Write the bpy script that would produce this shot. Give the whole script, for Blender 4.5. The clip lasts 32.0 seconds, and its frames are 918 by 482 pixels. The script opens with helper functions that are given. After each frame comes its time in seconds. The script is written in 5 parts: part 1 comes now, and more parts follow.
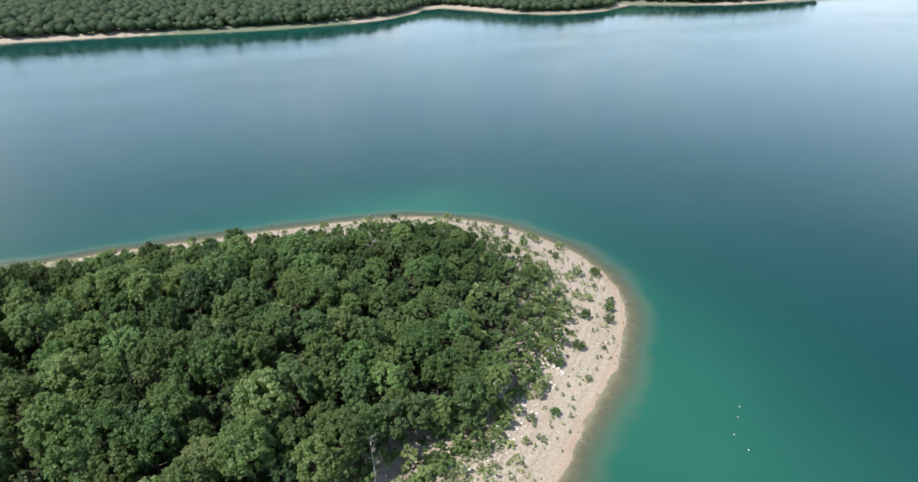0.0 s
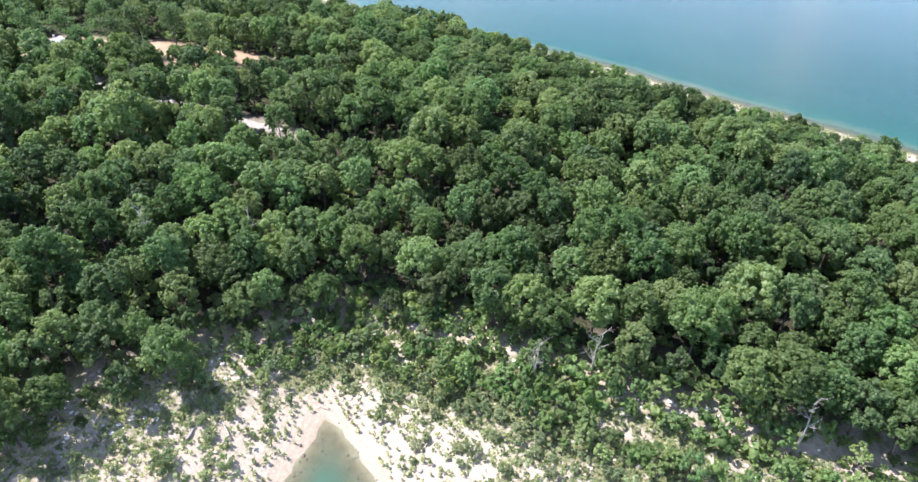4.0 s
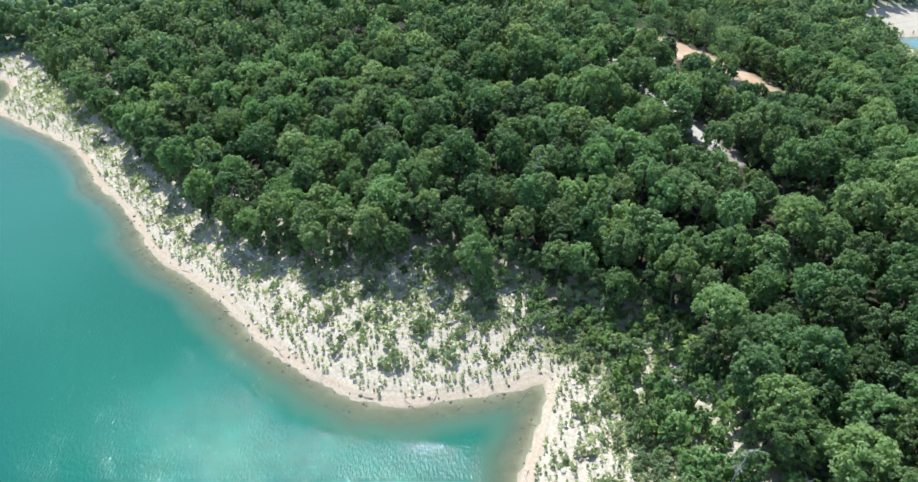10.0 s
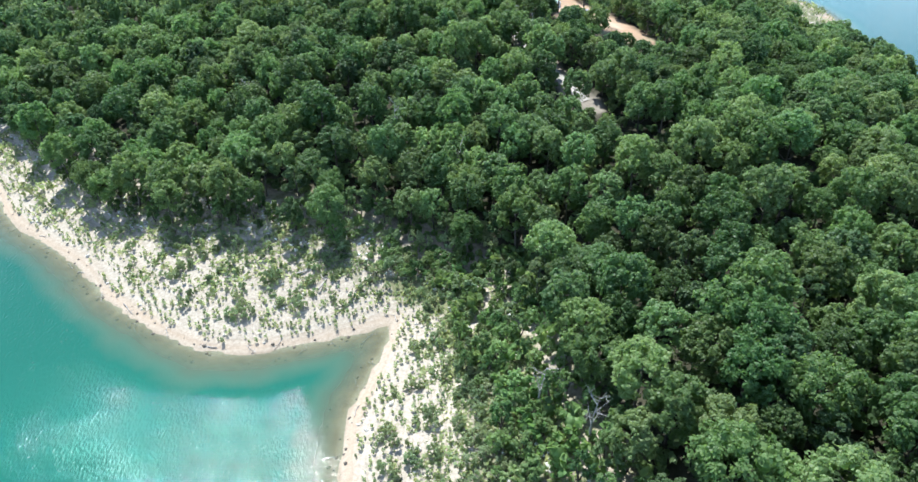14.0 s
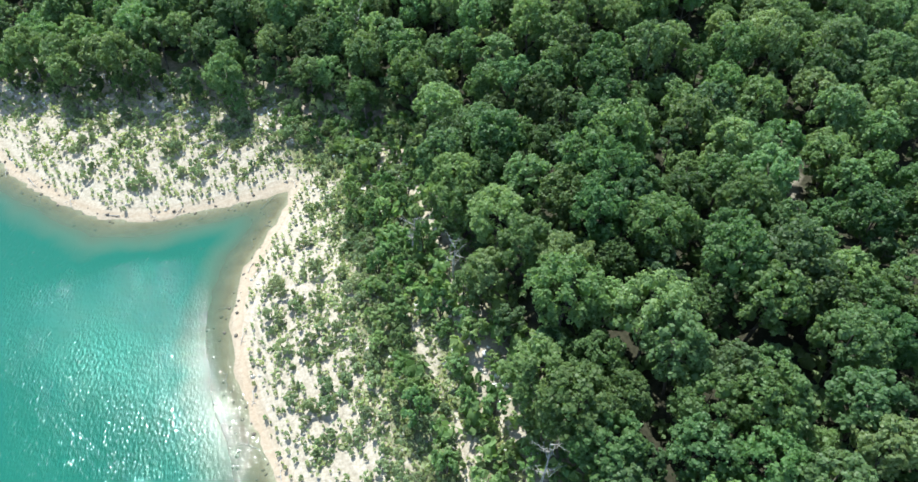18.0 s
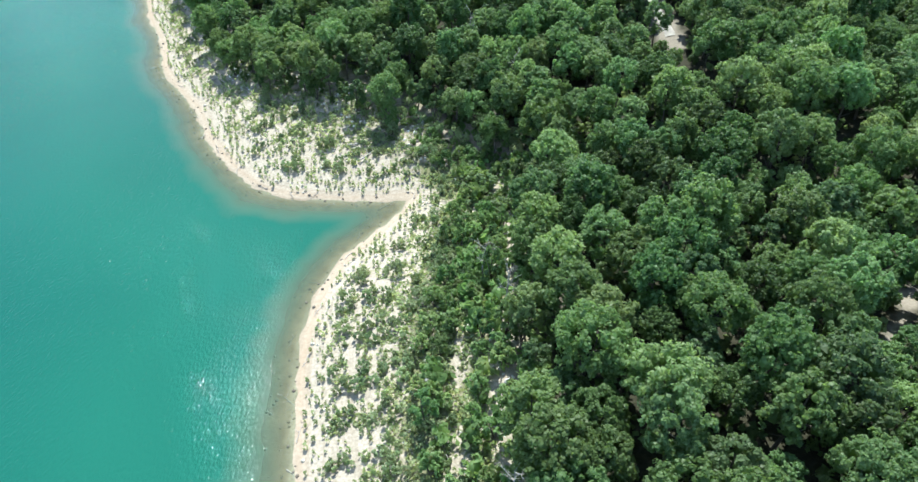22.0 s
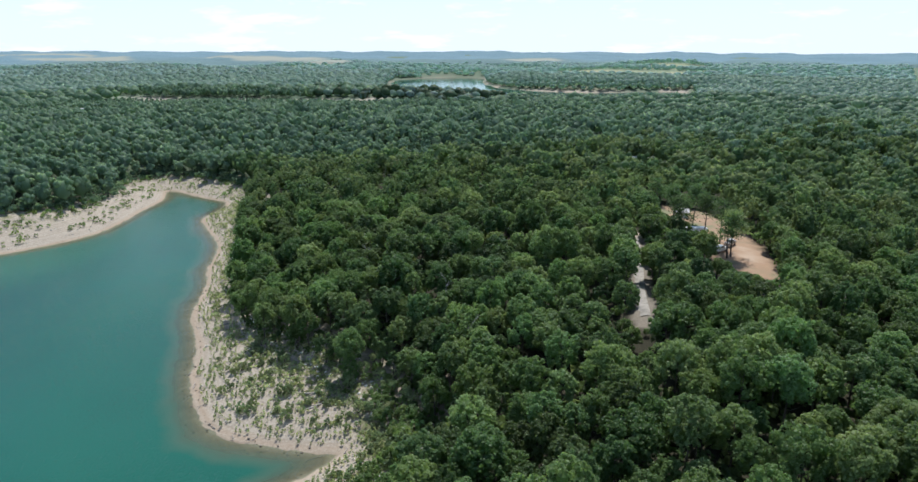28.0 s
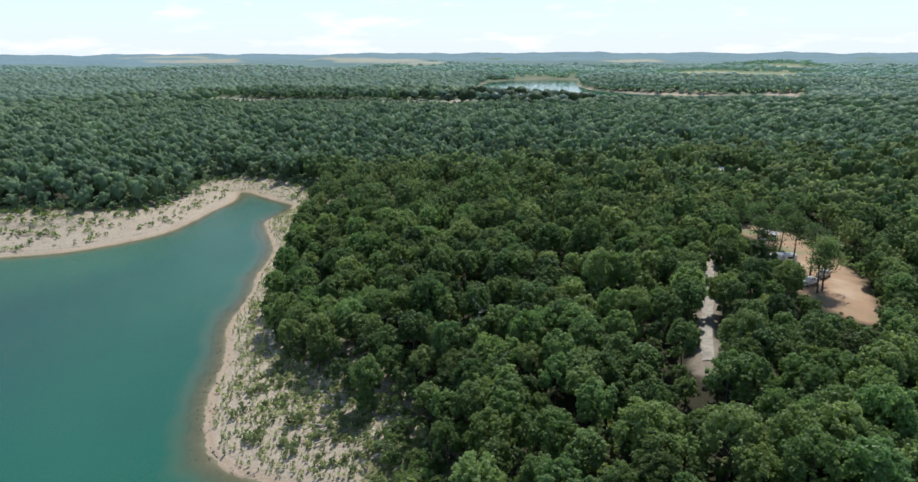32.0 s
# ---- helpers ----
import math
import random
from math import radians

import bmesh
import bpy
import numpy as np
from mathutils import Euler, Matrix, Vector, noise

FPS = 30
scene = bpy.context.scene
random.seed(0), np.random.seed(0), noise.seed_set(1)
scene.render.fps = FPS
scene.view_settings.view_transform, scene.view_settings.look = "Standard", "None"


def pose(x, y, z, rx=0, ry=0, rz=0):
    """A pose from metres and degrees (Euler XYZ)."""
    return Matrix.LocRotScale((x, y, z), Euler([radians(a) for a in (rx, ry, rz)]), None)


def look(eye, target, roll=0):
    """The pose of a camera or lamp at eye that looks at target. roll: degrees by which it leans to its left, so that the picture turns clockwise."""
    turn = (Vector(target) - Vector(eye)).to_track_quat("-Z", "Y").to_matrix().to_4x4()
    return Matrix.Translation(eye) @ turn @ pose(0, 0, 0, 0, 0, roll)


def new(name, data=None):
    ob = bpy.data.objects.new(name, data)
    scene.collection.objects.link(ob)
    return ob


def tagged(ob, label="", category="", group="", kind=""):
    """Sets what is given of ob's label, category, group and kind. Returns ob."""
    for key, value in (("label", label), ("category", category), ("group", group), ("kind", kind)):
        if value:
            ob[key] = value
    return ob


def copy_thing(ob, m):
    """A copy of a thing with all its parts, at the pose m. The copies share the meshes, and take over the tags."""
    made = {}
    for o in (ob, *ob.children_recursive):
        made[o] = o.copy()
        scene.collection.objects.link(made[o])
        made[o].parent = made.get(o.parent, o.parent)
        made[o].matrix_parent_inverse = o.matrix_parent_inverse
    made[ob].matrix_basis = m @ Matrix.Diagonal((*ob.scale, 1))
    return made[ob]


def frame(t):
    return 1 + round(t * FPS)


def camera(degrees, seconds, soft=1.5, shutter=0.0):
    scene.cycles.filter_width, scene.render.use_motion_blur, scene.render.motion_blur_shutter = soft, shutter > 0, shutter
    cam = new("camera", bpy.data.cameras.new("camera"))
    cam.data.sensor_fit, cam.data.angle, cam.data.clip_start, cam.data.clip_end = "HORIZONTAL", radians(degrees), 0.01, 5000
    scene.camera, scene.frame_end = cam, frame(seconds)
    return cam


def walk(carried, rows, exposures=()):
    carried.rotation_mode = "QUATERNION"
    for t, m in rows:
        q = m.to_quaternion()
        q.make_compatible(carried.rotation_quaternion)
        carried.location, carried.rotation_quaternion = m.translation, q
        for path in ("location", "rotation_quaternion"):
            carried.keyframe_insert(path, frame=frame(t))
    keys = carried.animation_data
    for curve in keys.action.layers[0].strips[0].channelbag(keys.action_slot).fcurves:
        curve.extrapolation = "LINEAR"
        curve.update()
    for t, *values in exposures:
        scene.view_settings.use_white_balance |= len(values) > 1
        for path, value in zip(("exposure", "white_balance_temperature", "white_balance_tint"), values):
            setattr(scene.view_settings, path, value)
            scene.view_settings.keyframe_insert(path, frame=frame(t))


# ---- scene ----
cam = camera(70.3, 32.0, soft=1.5)

# seconds, place of the drone, heading to the left of +y, pitch, roll
FLIGHT = (
    (0.0, -64.16, 59.99, 80.28, -120.74, -24.63, 0.20),
    (0.5, -64.75, 57.47, 80.01, -115.04, -26.51, -0.03),
    (1.0, -65.27, 55.15, 79.62, -109.57, -28.41, -0.03),
    (1.5, -65.80, 52.83, 79.11, -102.58, -30.27, -0.12),
    (2.0, -66.21, 50.28, 78.53, -94.24, -32.02, -0.02),
    (2.5, -66.37, 47.65, 78.15, -87.36, -33.82, 0.11),
    (3.0, -66.12, 44.92, 77.86, -79.55, -35.03, 0.16),
    (3.5, -65.61, 42.03, 77.51, -69.80, -34.96, 0.07),
    (4.0, -64.67, 39.05, 76.99, -55.95, -34.93, 0.11),
    (4.5, -63.57, 36.18, 76.29, -49.36, -34.64, 0.16),
    (6.5, -54.78, 26.18, 73.66, -27.29, -33.30, -1.04),
    (7.0, -52.50, 24.19, 73.39, -22.25, -33.51, -0.92),
    (7.5, -50.26, 22.81, 73.28, -17.11, -34.04, -0.61),
    (8.0, -48.03, 21.72, 73.28, -10.77, -34.66, -0.23),
    (8.5, -45.55, 20.55, 73.35, -6.07, -35.09, 0.01),
    (9.0, -43.13, 19.24, 73.28, -4.08, -34.27, 0.12),
    (9.5, -40.63, 18.14, 73.25, -2.64, -33.14, 0.14),
    (10.0, -38.22, 17.13, 73.24, -1.71, -32.12, 0.17),
    (10.5, -35.88, 16.32, 73.14, -1.24, -31.47, 0.21),
    (11.0, -33.53, 15.53, 72.77, -1.55, -31.65, 0.16),
    (11.5, -31.15, 14.73, 72.28, -1.85, -32.18, 0.19),
    (12.0, -28.69, 13.95, 71.89, -2.38, -32.74, 0.13),
    (12.5, -26.38, 13.38, 71.34, -3.67, -33.28, 0.15),
    (13.0, -24.07, 12.84, 70.90, -4.97, -34.04, 0.13),
    (13.5, -21.86, 12.31, 70.59, -5.53, -34.24, 0.13),
    (15.5, -13.84, 9.27, 70.27, -7.30, -34.79, -0.03),
    (16.0, -12.09, 8.32, 69.95, -7.47, -34.98, -0.06),
    (16.5, -10.58, 7.37, 69.81, -7.78, -37.47, -0.07),
    (17.0, -9.24, 6.09, 69.69, -8.00, -40.29, -0.02),
    (17.5, -8.07, 4.91, 69.66, -8.27, -43.09, 0.07),
    (18.0, -6.76, 3.83, 69.69, -8.39, -43.97, -0.03),
    (18.5, -5.35, 2.74, 69.80, -7.77, -44.11, -0.04),
    (19.0, -3.83, 1.64, 69.88, -6.01, -44.16, 0.05),
    (19.5, -2.05, 0.71, 69.92, -3.50, -44.05, 0.09),
    (20.0, 0.00, 0.00, 70.00, -0.00, -43.72, 0.05),
    (20.5, 2.14, -0.57, 70.14, 3.68, -42.96, -0.02),
    (21.0, 4.22, -1.07, 70.17, 7.52, -41.91, 0.02),
    (21.5, 6.24, -1.55, 70.21, 10.70, -40.60, 0.14),
    (22.0, 8.63, -1.77, 70.18, 12.95, -39.20, 0.14),
    (22.5, 11.09, -1.91, 70.48, 14.19, -37.95, 0.08),
    (23.0, 13.63, -1.94, 70.63, 15.72, -36.60, 0.06),
    (23.5, 16.18, -1.75, 70.86, 17.96, -35.22, 0.05),
    (24.0, 18.83, -1.17, 70.90, 20.08, -32.39, -0.01),
    (24.5, 21.42, -0.68, 70.84, 21.18, -29.44, -0.05),
    (25.0, 24.10, -0.24, 70.84, 21.66, -26.52, -0.07),
    (25.5, 26.90, 0.45, 70.86, 21.91, -23.72, -0.14),
    (26.0, 29.55, 1.23, 70.91, 22.73, -20.96, -0.19),
    (26.5, 32.33, 2.21, 70.87, 22.90, -18.38, -0.15),
    (28.5, 41.17, 7.93, 70.77, 25.47, -16.01, -0.17),
    (29.0, 42.62, 9.90, 70.57, 28.94, -15.97, -0.00),
    (29.5, 43.59, 12.15, 70.57, 30.72, -15.98, -0.02),
    (30.0, 44.11, 14.60, 70.53, 31.38, -15.99, -0.04),
    (30.5, 44.30, 17.04, 70.60, 31.83, -16.05, -0.06),
    (31.0, 44.11, 19.60, 70.65, 32.03, -16.08, -0.10),
    (31.5, 43.66, 22.45, 70.59, 32.17, -16.09, -0.16),
    (32.0, 42.96, 25.39, 70.74, 32.33, -16.20, -0.25),
)


def flight_row(t, x, y, z, yaw, pitch, roll):
    a, p = radians(yaw), radians(pitch)
    ahead = Vector((-math.sin(a) * math.cos(p), math.cos(a) * math.cos(p), math.sin(p)))
    return t, look((x, y, z), Vector((x, y, z)) + ahead * 10, roll)


walk(cam, [flight_row(*r) for r in FLIGHT], exposures=[
    (0.0, 0.42, 6700, 14), (2.0, 0.6, 6700, 17), (3.0, 0.8, 6550, 17), (4.0, 1.28, 6300, 22), (7.0, 0.93, 6300, 13), (9.0, 0.92, 6050, 6), (13.0, 1.04, 5930, 8), (16.0, 1.07, 6050, 4), (19.0, 1.02, 6100, 2), (24.0, 1.11, 5900, 2), (26.0, 0.98, 5480, 9), (28.5, 0.0, 6400, 11), (32.0, 0.0, 6600, 11)])

# ---- light ----
SUN_AZ, SUN_EL = 12.0, 57.0   # degrees left of +y, degrees up
to_sun = Vector((-math.sin(radians(SUN_AZ)) * math.cos(radians(SUN_EL)), math.cos(radians(SUN_AZ)) * math.cos(radians(SUN_EL)), math.sin(radians(SUN_EL))))
sun = new("sun", bpy.data.lights.new("sun", "SUN"))
sun.data.energy, sun.data.angle, sun.data.color = 4.7, radians(0.53), (1.0, 0.955, 0.88)
sun.matrix_world = look(to_sun * 100, (0, 0, 0))

world = bpy.data.worlds.new("sky")
scene.world = world
world.use_nodes = True


def link(nt, a, b):
    nt.links.new(a, b)


def node(nt, kind, **inputs):
    n = nt.nodes.new(kind)
    for k, v in inputs.items():
        n.inputs[k.replace("_", " ")].default_value = v
    return n


def build_sky():
    nt = world.node_tree
    nt.nodes.clear()
    out = nt.nodes.new("ShaderNodeOutputWorld")
    bg = node(nt, "ShaderNodeBackground", Strength=0.125)
    sky = nt.nodes.new("ShaderNodeTexSky")
    sky.sky_type, sky.sun_disc = "NISHITA", False
    sky.sun_elevation, sky.sun_rotation = radians(SUN_EL), radians(-SUN_AZ)
    sky.altitude, sky.air_density, sky.dust_density, sky.ozone_density = 250, 1.0, 0.35, 1.3
    co = nt.nodes.new("ShaderNodeTexCoord")
    sep = nt.nodes.new("ShaderNodeSeparateXYZ")
    link(nt, co.outputs["Generated"], sep.inputs[0])
    # clouds lie on a flat layer: divide by the height above the horizon
    up = nt.nodes.new("ShaderNodeMath"); up.operation = "MAXIMUM"; up.inputs[1].default_value = 0.0
    link(nt, sep.outputs["Z"], up.inputs[0])
    lift = nt.nodes.new("ShaderNodeMath"); lift.operation = "ADD"; lift.inputs[1].default_value = 0.22
    link(nt, up.outputs[0], lift.inputs[0])
    flat = nt.nodes.new("ShaderNodeVectorMath"); flat.operation = "DIVIDE"
    comb = nt.nodes.new("ShaderNodeCombineXYZ")
    for k in "XYZ":
        link(nt, lift.outputs[0], comb.inputs[k])
    link(nt, co.outputs["Generated"], flat.inputs[0])
    link(nt, comb.outputs[0], flat.inputs[1])
    noise_a = node(nt, "ShaderNodeTexNoise", Scale=2.2, Detail=8.0, Roughness=0.58)
    link(nt, flat.outputs[0], noise_a.inputs["Vector"])
    ramp = nt.nodes.new("ShaderNodeValToRGB")
    ramp.color_ramp.elements[0].position, ramp.color_ramp.elements[1].position = 0.54, 0.70
    link(nt, noise_a.outputs["Fac"], ramp.inputs[0])
    mix = nt.nodes.new("ShaderNodeMix"); mix.data_type = "RGBA"
    mix.inputs["B"].default_value = (8.5, 8.7, 8.9, 1)
    link(nt, ramp.outputs["Color"], mix.inputs["Factor"])
    low = nt.nodes.new("ShaderNodeMapRange")
    low.interpolation_type = "SMOOTHSTEP"
    for k, v in (("From Min", 0.0), ("From Max", 0.5), ("To Min", 0.85), ("To Max", 0.0)):
        low.inputs[k].default_value = v
    link(nt, up.outputs[0], low.inputs["Value"])
    haze = nt.nodes.new("ShaderNodeMix"); haze.data_type = "RGBA"
    haze.inputs["B"].default_value = (6.2, 9.0, 11.2, 1)
    link(nt, low.outputs[0], haze.inputs["Factor"])
    link(nt, sky.outputs[0], haze.inputs["A"])
    rim = nt.nodes.new("ShaderNodeMapRange")
    rim.interpolation_type = "SMOOTHSTEP"
    for k, v in (("From Min", 0.0), ("From Max", 0.11), ("To Min", 0.85), ("To Max", 0.0)):
        rim.inputs[k].default_value = v
    link(nt, up.outputs[0], rim.inputs["Value"])
    pale = nt.nodes.new("ShaderNodeMix"); pale.data_type = "RGBA"
    pale.inputs["B"].default_value = (6.9, 7.5, 8.0, 1)
    link(nt, rim.outputs[0], pale.inputs["Factor"])
    link(nt, haze.outputs["Result"], pale.inputs["A"])
    link(nt, pale.outputs["Result"], mix.inputs["A"])
    link(nt, mix.outputs["Result"], bg.inputs["Color"])
    link(nt, bg.outputs[0], out.inputs[0])


build_sky()

# ---- materials ----


def material(name):
    m = bpy.data.materials.new(name)
    m.use_nodes = True
    nt = m.node_tree
    nt.nodes.clear()
    out = nt.nodes.new("ShaderNodeOutputMaterial")
    bsdf = nt.nodes.new("ShaderNodeBsdfPrincipled")
    link(nt, bsdf.outputs[0], out.inputs[0])
    return m, nt, bsdf, out


def ramp_of(nt, source, stops):
    r = nt.nodes.new("ShaderNodeValToRGB")
    while len(r.color_ramp.elements) < len(stops):
        r.color_ramp.elements.new(0.5)
    for e, (p, c) in zip(r.color_ramp.elements, stops):
        e.position, e.color = p, (*c, 1)
    link(nt, source, r.inputs[0])
    return r.outputs["Color"]


def blend(nt, fac, a, b, kind="MIX"):
    m = nt.nodes.new("ShaderNodeMix"); m.data_type, m.blend_type = "RGBA", kind
    for sock, v in (("Factor", fac), ("A", a), ("B", b)):
        if isinstance(v, (int, float)):
            m.inputs[sock].default_value = v if sock == "Factor" else (v, v, v, 1)
        elif isinstance(v, tuple):
            m.inputs[sock].default_value = (*v, 1)
        else:
            link(nt, v, m.inputs[sock])
    return m.outputs["Result"]


def math_of(nt, op, a, b=0.0, clamp=False):
    m = nt.nodes.new("ShaderNodeMath"); m.operation, m.use_clamp = op, clamp
    for i, v in enumerate((a, b)):
        if isinstance(v, (int, float)):
            m.inputs[i].default_value = v
        else:
            link(nt, v, m.inputs[i])
    return m.outputs[0]


def place_of(nt):
    return nt.nodes.new("ShaderNodeNewGeometry").outputs["Position"]


def noise_of(nt, scale, detail=4.0, rough=0.55, vector=None):
    n = node(nt, "ShaderNodeTexNoise", Scale=scale, Detail=detail, Roughness=rough)
    link(nt, vector or place_of(nt), n.inputs["Vector"])
    return n.outputs["Fac"]


def attribute(nt, name):
    a = nt.nodes.new("ShaderNodeAttribute"); a.attribute_name = name
    return a.outputs["Fac"]


def relief(nt, bsdf, height, strength, distance):
    b = node(nt, "ShaderNodeBump", Strength=strength, Distance=distance)
    link(nt, height, b.inputs["Height"])
    link(nt, b.outputs[0], bsdf.inputs["Normal"])


def leaf_material(name, dark, mid, light, tint_source="object", clear=0.50, vary=0.40):
    m, nt, bsdf, out = material(name)
    if tint_source == "object":
        tint = nt.nodes.new("ShaderNodeObjectInfo").outputs["Random"]
    else:
        tint = attribute(nt, "tint")
    leaf = nt.nodes.new("ShaderNodeNewGeometry").outputs["Random Per Island"]
    single = 0.30 if tint_source == "object" else 0.1
    fac = math_of(nt, "ADD", math_of(nt, "MULTIPLY", tint, 1 - single), math_of(nt, "MULTIPLY", leaf, single), True)
    col = ramp_of(nt, fac, ((0.05, dark), (0.5, mid), (0.95, light)))
    # some trees lean to yellow-green, some to blue-green
    hue = node(nt, "ShaderNodeHueSaturation", Saturation=1.0, Value=1.0)
    other = math_of(nt, "FRACT", math_of(nt, "MULTIPLY", tint, 17.31))
    link(nt, math_of(nt, "ADD", 0.464, math_of(nt, "MULTIPLY", other, 0.040)), hue.inputs["Hue"])
    link(nt, math_of(nt, "ADD", 1.17 - vary / 2, math_of(nt, "MULTIPLY", math_of(nt, "FRACT", math_of(nt, "MULTIPLY", tint, 7.7)), vary)), hue.inputs["Value"])
    link(nt, col, hue.inputs["Color"])
    col = hue.outputs[0]
    link(nt, col, bsdf.inputs["Base Color"])
    bsdf.inputs["Roughness"].default_value = 0.48
    bsdf.inputs["Specular IOR Level"].default_value = 0.28 if tint_source == "object" else 0.1
    thin = nt.nodes.new("ShaderNodeBsdfTranslucent")
    link(nt, blend(nt, 1.0, col, (1.80, 1.80, 1.22), "MULTIPLY"), thin.inputs[0])
    mix = node(nt, "ShaderNodeMixShader", Fac=clear)
    link(nt, bsdf.outputs[0], mix.inputs[1]); link(nt, thin.outputs[0], mix.inputs[2])
    link(nt, mix.outputs[0], out.inputs[0])
    return m


OAK = leaf_material("oak_leaves", (0.049, 0.097, 0.037), (0.087, 0.159, 0.057), (0.157, 0.243, 0.099))
HICKORY = leaf_material("hickory_leaves", (0.061, 0.120, 0.050), (0.100, 0.174, 0.071), (0.170, 0.252, 0.110))
CEDAR = leaf_material("cedar_leaves", (0.043, 0.084, 0.038), (0.069, 0.127, 0.055), (0.110, 0.171, 0.077))
SHRUB = leaf_material("shrub_leaves", (0.125, 0.180, 0.098), (0.184, 0.245, 0.138), (0.266, 0.325, 0.198), "object", 0.5, 0.3)
WOODS = leaf_material("woods_leaves", (0.066, 0.116, 0.054), (0.100, 0.162, 0.074), (0.150, 0.214, 0.104), "tint", 0.46, 0.25)
# far and hill woods: blue haze is mixed into the leaf colours
HAZED_FAR_WOODS = leaf_material("hazed_far_leaves", (0.165, 0.236, 0.236), (0.190, 0.262, 0.260), (0.214, 0.284, 0.280), "tint", 0.6, 0.10)
HAZED_HILL_WOODS = leaf_material("hazed_hill_leaves", (0.222, 0.300, 0.345), (0.244, 0.322, 0.366), (0.264, 0.340, 0.384), "tint", 0.6, 0.06)
# woods across the cove and on the ridge: a little haze in the leaf colour
HAZED_RIDGE_WOODS = leaf_material("hazed_ridge_leaves", (0.104, 0.162, 0.122), (0.132, 0.199, 0.148), (0.168, 0.240, 0.176), "tint", 0.5, 0.22)
LAKESIDE = leaf_material("lakeside_leaves", (0.050, 0.088, 0.052), (0.064, 0.106, 0.062), (0.084, 0.128, 0.076), "tint", 0.5, 0.2)
FRESH = leaf_material("fresh_leaves", (0.092, 0.162, 0.062), (0.140, 0.226, 0.090), (0.215, 0.300, 0.140), "object", 0.5, 0.3)
BRUSH = leaf_material("brush_leaves", (0.072, 0.132, 0.050), (0.118, 0.198, 0.076), (0.190, 0.282, 0.118), "tint", 0.46, 0.3)
WEED = leaf_material("weed_leaves", (0.124, 0.172, 0.094), (0.190, 0.242, 0.134), (0.298, 0.344, 0.210), "tint", 0.5, 0.35)


def hill_material():
    """Pale distance: woods with blue haze put into their colour, hay fields between them."""
    m, nt, bsdf, out = material("hazed_hill_woods")
    mp = node(nt, "ShaderNodeMapping", Scale=(1.0, 2.2, 0.0))
    link(nt, place_of(nt), mp.inputs["Vector"])
    trees = noise_of(nt, 0.045, 4, 0.7, mp.outputs[0])
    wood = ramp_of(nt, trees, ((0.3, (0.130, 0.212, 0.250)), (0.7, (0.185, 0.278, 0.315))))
    # less of the painted haze where the hills are nearer
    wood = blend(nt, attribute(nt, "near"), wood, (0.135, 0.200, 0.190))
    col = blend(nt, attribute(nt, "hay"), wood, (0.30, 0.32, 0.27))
    link(nt, col, bsdf.inputs["Base Color"])
    bsdf.inputs["Roughness"].default_value = 0.95
    bsdf.inputs["Specular IOR Level"].default_value = 0.05
    return m


HAZED_HILLS = hill_material()


def bark_material():
    m, nt, bsdf, out = material("bark")
    n = noise_of(nt, 6.0)
    link(nt, ramp_of(nt, n, ((0.3, (0.055, 0.045, 0.036)), (0.7, (0.16, 0.14, 0.12)))), bsdf.inputs["Base Color"])
    bsdf.inputs["Roughness"].default_value = 0.9
    relief(nt, bsdf, n, 0.6, 0.05)
    return m


def dead_material():
    m, nt, bsdf, out = material("dead_wood")
    n = noise_of(nt, 5.0)
    link(nt, ramp_of(nt, n, ((0.3, (0.20, 0.185, 0.17)), (0.7, (0.42, 0.40, 0.37)))), bsdf.inputs["Base Color"])
    bsdf.inputs["Roughness"].default_value = 0.9
    return m


BARK, DEAD = bark_material(), dead_material()


